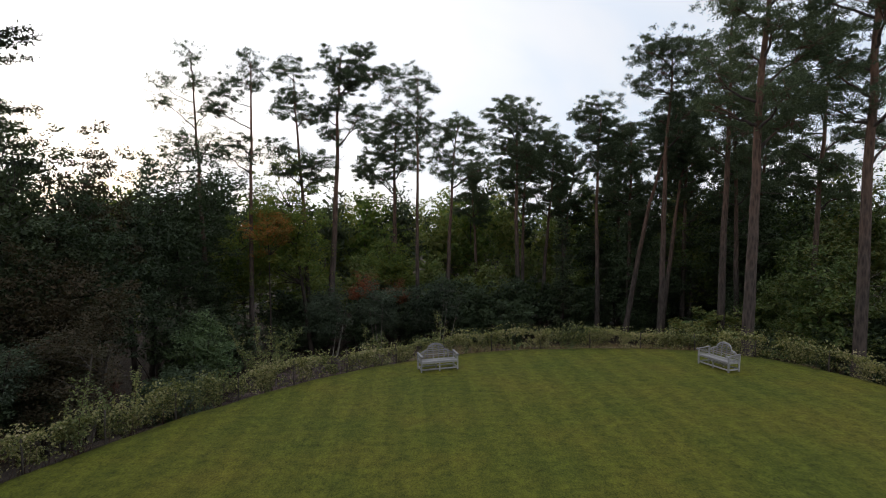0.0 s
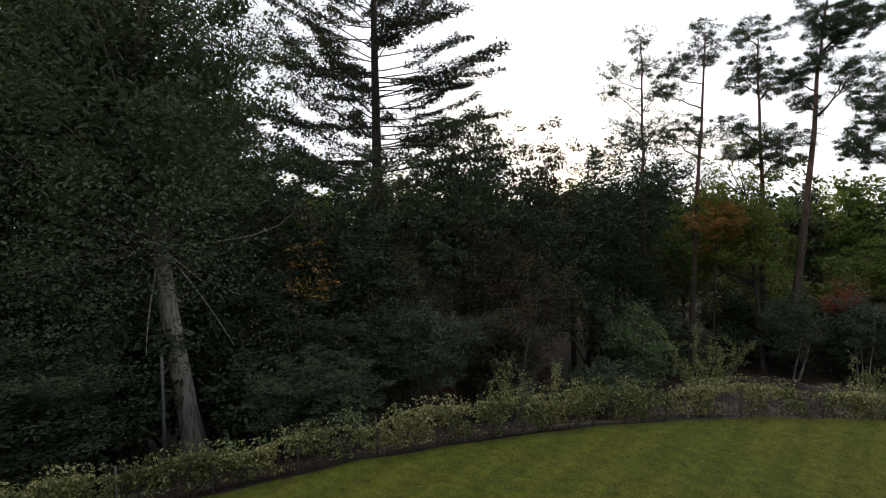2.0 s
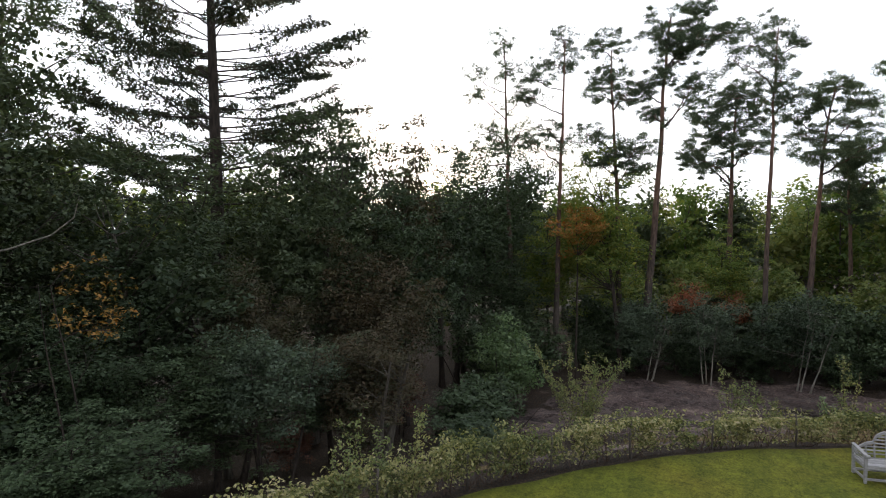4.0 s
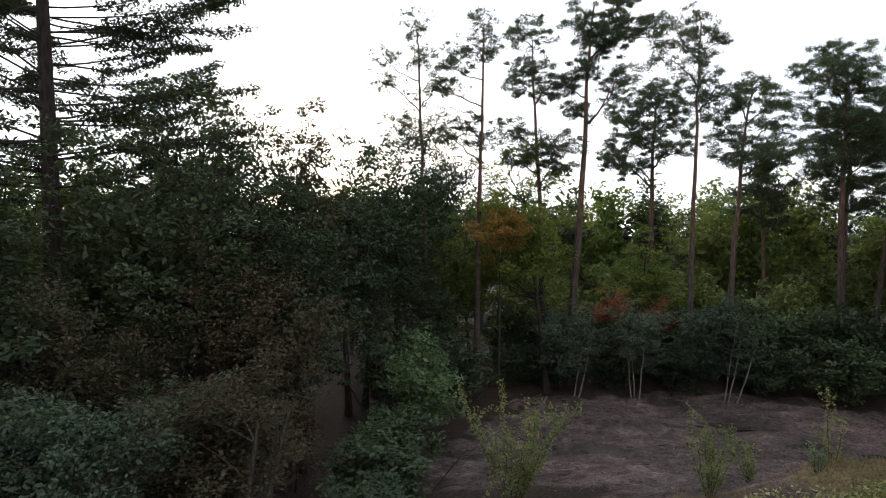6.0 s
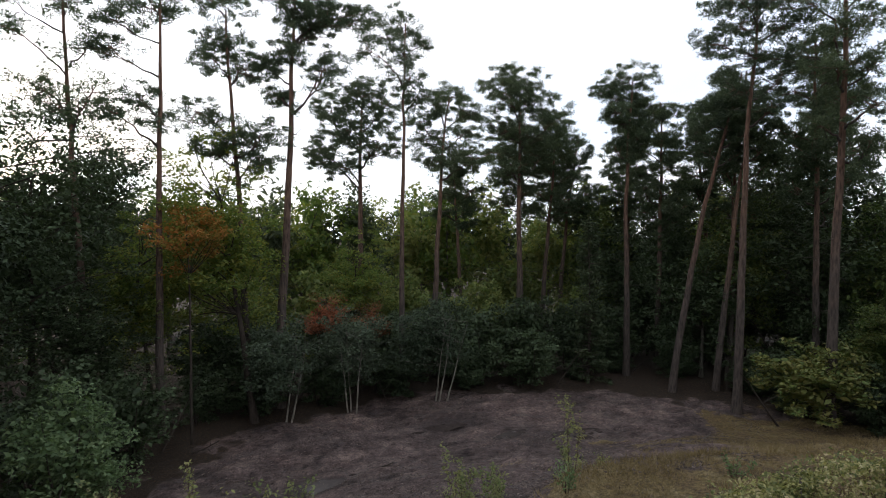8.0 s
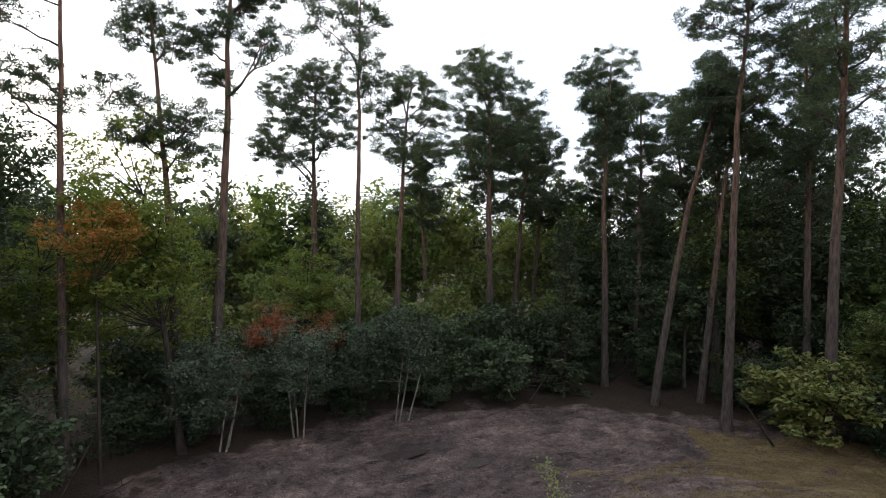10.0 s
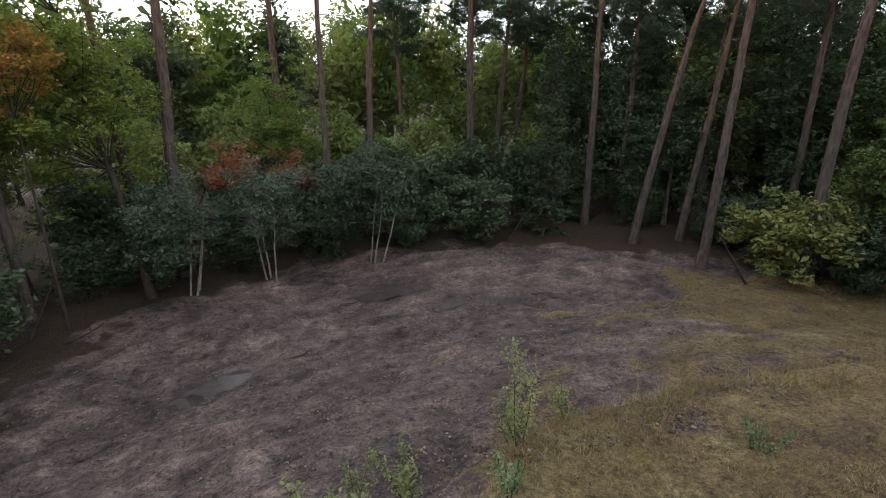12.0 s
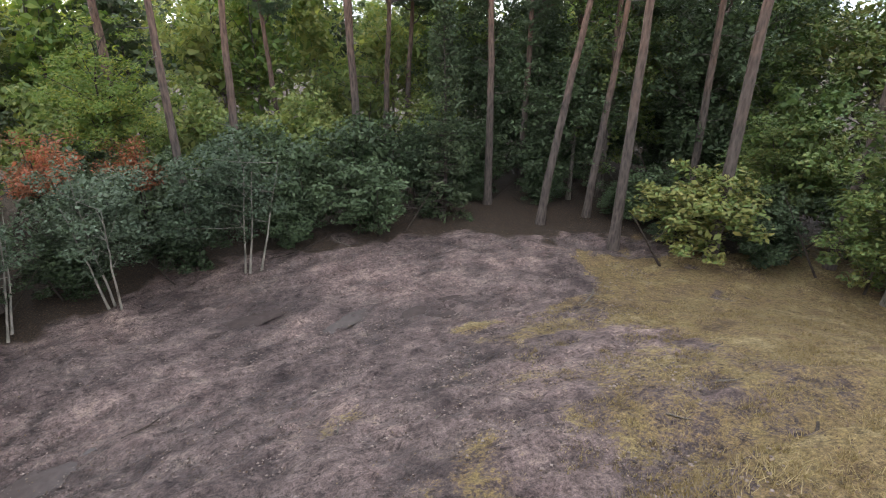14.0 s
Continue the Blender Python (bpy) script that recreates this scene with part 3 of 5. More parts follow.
def plant(ob, x, y, turn=0.0, size=1.0, label="", group="", sink=0.15):
    ob.matrix_basis = pose(x, y, ground_at(x, y) - sink, 0, 0, turn) @ Matrix.Scale(size, 4)
    return tagged(ob, label, "", group)


def again(ob, x, y, turn, size, tall=1.0, label="", group="", sink=0.15):
    m = pose(x, y, ground_at(x, y) - sink, 0, 0, turn) @ Matrix.Diagonal((size, size, size * tall, 1))
    base = ob.matrix_basis.copy()
    ob.matrix_basis = Matrix()
    made = copy_thing(ob, m)
    ob.matrix_basis = base
    return tagged(made, label, "", group)


# ---- ground ----
def stretch(lo, hi, step, far_lo, far_hi):
    inner = np.arange(lo, hi + step / 2, step)
    grow = 1.28 ** np.arange(1, 40) * step * 3
    outer = np.cumsum(grow)
    left, right = lo - outer, hi + outer
    return np.concatenate([[far_lo], left[left > far_lo][::-1], inner, right[right < far_hi], [far_hi]])


def build_ground():
    xs = stretch(-22, 30, 0.13, -1500, 1500)
    ys = stretch(23, 63, 0.13, -1500, 1500)
    ys = np.unique(np.concatenate([ys[ys < 2], np.arange(2, 23, 0.22), ys[ys >= 23]]))
    X, Y = np.meshgrid(xs, ys)
    Z = height(X, Y)
    d = beyond(X, Y)
    # rough grass on the bank, churned soil below it, leaf litter under the trees
    turf_edge = np.interp(Y, [26, 30.6, 33.5, 39.8, 46.5, 48.5, 52, 60], [-9.0, -1.5, 2.0, 6.0, 11.0, 16.0, 22.0, 30.0])
    grass = smooth01((X - turf_edge) / 10.0 + 0.42 + 1.7 * fbm(X / 2.6, Y / 2.6, 6, 31))
    grass = grass * (1 - 0.45 * smooth01((d - 7.5) / 1.5) * smooth01((22 - d) / 3) * smooth01((17 - X) / 5))
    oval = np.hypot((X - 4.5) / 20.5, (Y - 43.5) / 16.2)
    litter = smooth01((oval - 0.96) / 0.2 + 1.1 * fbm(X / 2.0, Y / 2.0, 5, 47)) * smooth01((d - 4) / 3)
    # the same dark brown runs along the hedge's foot, wider to the west
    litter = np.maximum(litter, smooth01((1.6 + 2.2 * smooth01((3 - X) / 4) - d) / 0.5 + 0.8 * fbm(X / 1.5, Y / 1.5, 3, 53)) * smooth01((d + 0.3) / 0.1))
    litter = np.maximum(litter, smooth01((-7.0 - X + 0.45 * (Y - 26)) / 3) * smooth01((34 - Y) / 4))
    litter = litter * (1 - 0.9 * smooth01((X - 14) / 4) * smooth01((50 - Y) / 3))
    bare = (1 - litter) * smooth01((d - 5) / 2)
    ruts = np.sin((Y * 0.93 - X * 0.36 + 1.6 * fbm(X / 6, Y / 6, 3, 3)) * 2 * np.pi / 1.9)
    churn = fbm(X / 1.3, Y / 0.9, 5, 11)
    lumps = np.abs(fbm(X / 0.75 + 3, Y / 0.5, 4, 83))
    Z = Z + bare * (0.3 * churn * (1 - 0.6 * grass) + 0.2 * (0.25 - lumps) * (1 - 0.75 * grass) + 0.035 * np.clip(ruts, -0.3, 1) * (1 - grass) + 0.07 * fbm(X / 0.4, Y / 0.4, 3, 71))
    wet = np.zeros_like(X)
    for px, py, a, b, turn in PUDDLES:
        c, s = math.cos(radians(turn)), math.sin(radians(turn))
        u, v = (X - px) * c + (Y - py) * s, -(X - px) * s + (Y - py) * c
        wet = np.maximum(wet, np.exp(-((u / (a * 1.7)) ** 2 + (v / (b * 2.1)) ** 2) ** 1.5))
    wet = np.maximum(wet, smooth01((-0.02 - churn) * 4) * bare * (1 - grass) * 0.7)
    ny, nx = X.shape
    i, j = np.meshgrid(np.arange(ny - 1), np.arange(nx - 1), indexing="ij")
    f = np.stack([i * nx + j, i * nx + j + 1, (i + 1) * nx + j + 1, (i + 1) * nx + j], -1).reshape(-1, 4)
    me = mesh_of("ground", np.stack([X, Y, Z], -1).reshape(-1, 3), np.full(len(f), 4), f.ravel(), True)
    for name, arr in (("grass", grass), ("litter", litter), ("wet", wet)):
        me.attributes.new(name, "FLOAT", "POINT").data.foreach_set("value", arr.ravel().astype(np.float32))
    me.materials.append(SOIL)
    return tagged(new("ground", me), "bank of churned brown soil, rough grass and leaf litter", "ground", kind="structure")


build_ground()


def build_lawn():
    n, rings = 360, 40
    ang = np.linspace(0, 2 * np.pi, n, endpoint=False)
    r = lawn_radius(ang) + 0.05 * np.sin(ang * 37) * np.sin(ang * 11) + 0.04 * np.sin(ang * 71)
    k = np.linspace(0, 1, rings) ** 0.8
    verts = [(CX, CY, 0.02)]
    for s in k[1:]:
        x, y = CX + np.cos(ang) * r * s, CY + np.sin(ang) * r * s
        z = 0.02 + 0.05 * fbm(x / 6, y / 6, 3, 9)
        verts += list(zip(x, y, z))
    verts += list(zip(CX + np.cos(ang) * (r + 0.02), CY + np.sin(ang) * (r + 0.02), np.full(n, -0.12)))
    sizes, loops = [], []
    for j in range(n):
        sizes.append(3)
        loops += [0, 1 + j, 1 + (j + 1) % n]
    for q in range(rings - 1):
        for j in range(n):
            a, b = 1 + q * n + j, 1 + q * n + (j + 1) % n
            sizes.append(4)
            loops += [a, a + n, b + n, b]
    me = mesh_of("lawn", verts, sizes, loops, True)
    me.materials.append(LAWN)
    tagged(new("lawn", me), "striped mown green lawn with a curved edge", "lawn", kind="structure")


build_lawn()


def build_puddle(px, py, a, b, turn, seed):
    rng = np.random.default_rng(seed)
    n = 48
    ang = np.linspace(0, 2 * np.pi, n, endpoint=False)
    r = 1 + 0.14 * np.sin(2 * ang + rng.uniform(0, 6)) + 0.1 * np.sin(5 * ang + rng.uniform(0, 6))
    z = float(plain_height(np.array(px), np.array(py))) - 0.115
    bm = bmesh.new()
    vs = [bm.verts.new((a * 1.1 * r[i] * math.cos(ang[i]), b * 1.2 * r[i] * math.sin(ang[i]), 0)) for i in range(n)]
    bm.faces.new(vs)
    me = bpy.data.meshes.new("puddle")
    bm.to_mesh(me)
    bm.free()
    me.materials.append(WATER)
    ob = new("puddle", me)
    ob.matrix_basis = pose(px, py, z, 0, 0, turn)
    tagged(ob, "shallow brown puddle lying in the churned soil", "puddle", "puddles", "structure")


for i, p in enumerate(PUDDLES):
    build_puddle(*p, 100 + i)

# ---- pines on the edge of the clearing ----
SPARSE = "tall Scots pine with sparse crown against the bright sky"
DENSE = "tall Scots pine with dense dark-green crown and reddish upper trunk"
SKYLINE = (
    # x, y, top, radius, lean, density, label, masses of foliage: offset, height, half width, half height
    (-24.3, 54.5, 23.7, 0.28, -0.8, 0.42, SPARSE, ((-0.1, 23.0, 1.4, 1.0), (-2.5, 19.9, 1.4, 0.7), (-0.1, 20.5, 1.5, 1.0), (-2.8, 17.9, 1.4, 0.7), (0.8, 17.7, 1.8, 1.0), (-2.1, 15.0, 1.9, 0.9), (-3.5, 13.4, 1.4, 0.6), (1.8, 14.3, 1.6, 1.4), (-0.6, 13.7, 1.4, 0.7))),
    (-18.9, 53.9, 22.8, 0.28, 0.5, 0.6, SPARSE, ((-0.2, 22.4, 1.0, 0.7), (-1.6, 20.5, 1.7, 0.9), (-2.6, 18.9, 1.6, 0.8), (0.4, 20.2, 0.8, 0.7), (-3.0, 17.5, 1.1, 0.6), (-0.9, 14.2, 1.4, 0.6), (-0.0, 12.8, 1.1, 0.6), (-2.3, 13.1, 1.0, 0.7))),
    (-15.4, 59.9, 23.2, 0.31, -1.6, 0.95, SPARSE, ((-1.5, 22.7, 3.1, 0.8), (-1.0, 20.2, 1.9, 1.0), (-1.8, 18.7, 1.7, 1.1), (0.9, 18.1, 1.6, 1.0), (-2.4, 14.3, 1.6, 0.9), (-0.9, 12.6, 1.9, 1.1), (2.0, 12.9, 2.1, 0.9), (1.7, 11.2, 1.5, 0.8), (-2.2, 11.9, 1.2, 0.7))),
    (-11.5, 59.4, 25.3, 0.4, 1.8, 1.25, DENSE, ((0.5, 22.7, 2.1, 1.5), (2.7, 24.2, 1.6, 1.4), (3.3, 22.0, 2.5, 0.8), (5.5, 23.0, 1.4, 0.7), (1.4, 21.1, 1.7, 0.7), (0.0, 18.9, 1.2, 0.6), (2.9, 17.3, 1.7, 0.6), (-0.8, 16.0, 1.1, 0.7), (-1.2, 18.0, 0.9, 0.6))),
    (-6.2, 70.5, 20.1, 0.4, 0.6, 1.25, DENSE, ((-0.5, 19.1, 2.8, 1.2), (-2.7, 17.2, 2.0, 1.5), (2.1, 17.5, 2.8, 1.7), (-1.3, 15.1, 2.9, 1.2), (-3.9, 13.2, 1.8, 1.2), (1.6, 13.7, 2.5, 1.0), (-2.6, 11.9, 2.0, 0.9))),
    (-2.8, 61.0, 23.1, 0.27, -0.5, 0.65, SPARSE, ((-0.1, 22.5, 1.5, 0.9), (1.6, 21.3, 1.1, 0.8), (-1.9, 21.0, 1.4, 0.8), (-3.0, 19.6, 0.9, 0.6), (0.2, 19.7, 1.4, 0.8), (0.5, 17.8, 1.4, 0.8), (1.1, 16.4, 1.3, 0.8))),
    (1.0, 66.5, 18.7, 0.33, 1.6, 1.1, DENSE, ((1.3, 18.3, 1.9, 0.7), (-0.5, 16.9, 1.8, 0.9), (2.9, 16.5, 1.7, 0.8), (-1.2, 14.1, 1.5, 0.8), (-0.1, 12.3, 2.1, 1.0), (3.3, 12.3, 1.7, 0.8), (-2.0, 15.5, 1.0, 0.6), (2.2, 14.7, 1.4, 0.6))),
    (9.3, 69.0, 21.4, 0.36, -0.5, 1.2, DENSE, ((-0.5, 20.5, 2.9, 1.2), (-1.8, 18.7, 2.4, 1.2), (1.3, 18.7, 2.7, 1.4), (3.1, 16.8, 2.0, 1.0), (-1.7, 15.8, 2.4, 1.2), (0.9, 14.7, 2.6, 1.1), (-2.4, 13.3, 2.0, 0.9), (2.3, 13.5, 2.1, 0.9), (-1.2, 11.8, 2.0, 0.8))),
    (18.0, 64.0, 20.2, 0.32, 0.3, 1.25, DENSE, ((0.2, 19.5, 2.4, 1.0), (-1.1, 18.3, 1.8, 0.9), (1.3, 17.6, 1.7, 0.9), (-0.1, 16.0, 2.2, 0.8), (-1.7, 16.3, 1.1, 0.6), (1.3, 14.3, 1.9, 0.8), (-0.4, 12.7, 1.7, 0.8), (2.3, 15.3, 1.1, 0.7))),
    (21.4, 52.6, 23.5, 0.34, 1.2, 0.8, DENSE, ((-0.0, 23.0, 2.5, 0.9), (-2.2, 21.9, 1.9, 0.9), (1.9, 22.4, 1.6, 0.9), (-0.5, 20.6, 2.6, 1.0), (2.0, 20.3, 1.6, 0.9), (-2.0, 19.4, 1.4, 0.6), (0.6, 18.2, 2.4, 0.9), (2.3, 16.9, 1.5, 0.7), (-0.7, 16.0, 1.7, 0.7), (1.2, 14.6, 1.9, 0.7))),
)
ROUND = "pines round the clearing"
for i, (x, y, top, rad, lean, thick, label, masses) in enumerate(SKYLINE):
    rng = np.random.default_rng(900 + i)
    g = ground_at(x, y)
    hung = [(dx, rng.uniform(-0.6, 0.6) * (abs(dx) + 1.2), z - g, rx, rz) for dx, z, rx, rz in masses]
    plant(pine(200 + i, top - g, rad, (lean, 0), hung, thick), x, y, 0, 1, label, ROUND)

FULL = (
    # x, y, top, radius, crown's foot as a share of the height, half width, lean, masses, density
    (19.4, 58.4, 19.5, 0.32, 0.72, 2.4, (5.4, 0), 10, 1.1),
    (23.3, 58.2, 17.5, 0.3, 0.74, 2.6, (3.0, 0), 10, 1.2),
    (25.3, 48.6, 27.0, 0.36, 0.55, 3.8, (0.9, 0), 14, 0.65),
    (20.7, 36.0, 27.0, 0.42, 0.55, 4.0, (0.9, 0), 16, 0.65),
    (26.2, 33.4, 29.0, 0.42, 0.5, 4.6, (0.6, 0), 16, 0.7),
    (31.0, 44.9, 24.0, 0.3, 0.5, 3.4, (0.9, 0), 15, 1.2),
    (10.9, 74.0, 18.0, 0.3, 0.6, 3.2, (0.6, 0), 13, 1.2),
    (14.6, 75.0, 18.6, 0.3, 0.58, 3.4, (1.8, 0), 14, 1.2),
    (17.8, 78.0, 17.5, 0.3, 0.55, 3.3, (2.2, 0), 14, 1.2),
    (27.5, 62.0, 21.0, 0.3, 0.5, 3.6, (1.0, 0), 13, 0.8),
    (29.5, 55.0, 22.5, 0.3, 0.5, 3.8, (-0.8, 0), 14, 0.8),
    (22.6, 66.0, 19.0, 0.3, 0.52, 3.4, (0.5, 0), 15, 1.2),
    (4.4, 76.0, 15.5, 0.28, 0.6, 2.8, (-0.8, 0), 11, 1.2),
)
for i, (x, y, top, rad, low, wide, lean, count, thick) in enumerate(FULL):
    g = ground_at(x, y)
    tall = top - g
    masses = crown_masses(np.random.default_rng(950 + i), low * tall, tall - 0.6, wide, count)
    if i < 2:
        masses = [(dx + lean[0] * 0.85, dy, z, rx, rz) for dx, dy, z, rx, rz in masses]
    made = plant(pine(230 + i, tall, rad, lean, masses, thick, anchor=i > 1), x, y, 0, 1, DENSE, ROUND)
    if i == 8:
        back_pine = made
for x, y, turn, size, high in ((24.5, 76.0, 70, 1.0, 1.05), (30.0, 70.0, 130, 1.05, 1.05), (35.0, 60.0, 20, 1.05, 1.1)):
    again(back_pine, x, y, turn, size, high, DENSE, ROUND)

# ---- the large conifer and the trees to the west ----
plant(fir(301, 44, 12.0, 15.0, 0.66, gap=0.8, spray=0.27, dens=18.0, shape=0.28), -36.7, 31.8, 20, 1, "large dark tiered conifer with level boughs and thick straight trunk")
DARK_TREE = "dense dark-green broadleaved tree in the shade"
big_oak = leafy(310, 27, 11.0, 3.0, 0.13, 76000, OAK, PALE_BARK, 0.5, 1, 260, 1.7, (-1.8, -2.8), fill=0.5)
plant(big_oak, -24.2, 12.2, 0, 1, "large spreading oak with grey trunk and dark leaves")
mid_a = leafy(320, 22, 6.4, 1.0, 0.22, 13500, OAK, GREY_BARK, 0.3, 1, 140, 0.85, fill=0.35)
plant(mid_a, -26.6, 30.8, 0, 1.02, DARK_TREE)
again(mid_a, -33.5, 12.5, 140, 1.3, 1.15, DARK_TREE)
again(mid_a, -31.0, 3.0, 40, 1.2, 1.1, DARK_TREE)
again(mid_a, -31.5, 8.5, 260, 1.3, 1.3, DARK_TREE)
again(mid_a, -35.0, 17.0, 10, 1.1, 1.3, DARK_TREE)
mid_b = leafy(321, 20, 5.8, 0.6, 0.2, 13000, HOLLY, DARK_BARK, 0.25, 2, 130, 0.85, fill=0.35)
plant(mid_b, -32.5, 41.0, 0, 1.25, DARK_TREE)
mid_c = leafy(322, 13.5, 4.8, 1.2, 0.16, 13000, RUST, GREY_BARK, 0.2, 3, 70, 1.0)
plant(mid_c, -21.8, 31.0, 0, 1, "dull rusty-brown broadleaved tree with several slender stems")
again(mid_c, -24.0, 24.0, 80, 0.85, 1.0, "dull brownish broadleaved tree with slender stems")
repaint(again(mid_a, -26.8, 40.2, 60, 0.82, 1.34, "thinly leaved brown tree in front of the low sun"), RUST)
again(mid_b, -25.6, 51.3, 90, 1.12, 1.08, DARK_TREE)
again(mid_b, -30.0, 35.0, 190, 1.0, 1.26, DARK_TREE)
again(mid_a, -26.0, 20.5, 200, 0.9, 0.85, DARK_TREE)
again(mid_b, -23.4, 36.5, 30, 0.9, 1.05, DARK_TREE)
again(mid_b, -25.8, 45.5, 300, 1.02, 1.12, DARK_TREE)
again(mid_a, -38.5, 20.5, 120, 1.1, 1.0, DARK_TREE)
again(mid_a, -42.0, 40.0, 20, 1.1, 0.93, DARK_TREE)
again(mid_c, -17.5, 24.5, 200, 0.7, 0.75, "low dull brown tree in front of darker ones")
again(mid_b, -20.5, 19.5, 250, 0.62, 0.55, DARK_TREE)
again(mid_b, -17.0, 13.5, 15, 0.5, 0.42, DARK_TREE)
again(mid_b, -27.0, 8.0, 330, 0.8, 0.7, DARK_TREE)
again(mid_b, -19.5, 6.0, 100, 0.6, 0.5, DARK_TREE)
again(mid_b, -24.0, 16.5, 100, 0.7, 0.62, DARK_TREE)
again(mid_b, -20.5, 26.0, 300, 0.65, 0.55, DARK_TREE)
again(mid_a, -30.8, 25.0, 310, 1.0, 0.9, DARK_TREE)
again(mid_b, -22.5, 53.0, 10, 0.8, 0.75, DARK_TREE)

rust_bush = leafy(335, 5.6, 2.0, 0.6, 0.11, 5200, RED_BROWN, DARK_BARK, 0.05, 3, 40, 0.55, name="copper_shrub")
plant(rust_bush, -22.0, 33.2, 0, 1, "dull red-brown shrub under dark trees")
again(rust_bush, -19.6, 22.4, 120, 0.6, 0.8, "dull red-brown shrub under dark trees")
gold = leafy(336, 8.4, 1.4, 5.4, 0.13, 420, GOLD, DARK_BARK, 0.05, 2, 16, 0.5, name="maple_sapling", fill=0.0)
plant(gold, -19.2, 14.9, 0, 1, "slender young tree with orange and yellow leaves")
spray = leafy(337, 7.6, 3.3, 2.2, 0.12, 9000, GREY_GREEN, DARK_BARK, 0.08, 3, 60, 0.7, name="hazel_shrub")
plant(spray, -18.6, 20.4, 0, 0.85, "spreading shrub with pale grey-green leaves")

# ---- autumn trees beyond the clearing ----
green_oak = leafy(333, 19.5, 5.6, 3.0, 0.2, 15000, YELLOW_OAK, DARK_BARK, 0.24, 1, 120, 1.0, (-2.6, 1.6))
plant(green_oak, -13.6, 55.8, 0, 1.1, "green and yellow oak beyond the clearing")
again(green_oak, -21.6, 59.5, 130, 0.85, 0.92, "yellow-green oak beyond the clearing")
again(green_oak, -8.8, 66.0, 250, 0.85, 0.85, "green and yellow oak beyond the clearing")
autumn = leafy(330, 17.0, 2.9, 9.5, 0.18, 3600, ORANGE, DARK_BARK, 0.11, 1, 40, 0.75, fill=0.1)
again(mid_b, -26.5, 60.5, 75, 1.15, 1.16, DARK_TREE)
plant(autumn, -16.9, 52.6, 0, 1, "slender oak turning orange beside tall pines")
small_red = leafy(331, 8.4, 2.4, 5.0, 0.13, 3000, RED, DARK_BARK, 0.1, 2, 26, 0.75, name="red_shrub")
plant(small_red, -9.3, 61.0, 0, 1, "small shrub with bright red autumn leaves")
again(small_red, -5.2, 62.5, 120, 0.9, 1.0, "small shrub with bright red autumn leaves")

# ---- shrubs round the clearing ----
willow = leafy(340, 8.2, 3.7, 1.5, 0.17, 9000, GREY_GREEN, BIRCH_BARK, 0.075, 3, 66, 0.9, name="willow_shrub")
plant(willow, -6.8, 58.0, 0, 1, "grey-green shrub on pale slender stems", "willow shrubs")
for x, y, turn, s, tall in ((-0.9, 58.8, 70, 1.0, 1.05), (-12.0, 55.4, 130, 0.95, 1.0)):
    again(willow, x, y, turn, s, tall, "grey-green shrub on pale slender stems", "willow shrubs")
bush = leafy(350, 6.9, 2.9, 0.3, 0.17, 5500, FRESH, DARK_BARK, 0.07, 4, 50, 0.8, name="holly_bush", shape=0.6)
plant(bush, -18.7, 41.5, 0, 1.1, "tall fresh-green bush in front of dark trees")
rhodo = leafy(351, 5.4, 3.2, 0.2, 0.24, 4800, HOLLY, DARK_BARK, 0.07, 4, 46, 0.85, name="rhododendron")
plant(rhodo, 8.2, 61.5, 0, 1, "large dark evergreen bush with glossy leaves", "evergreen bushes")
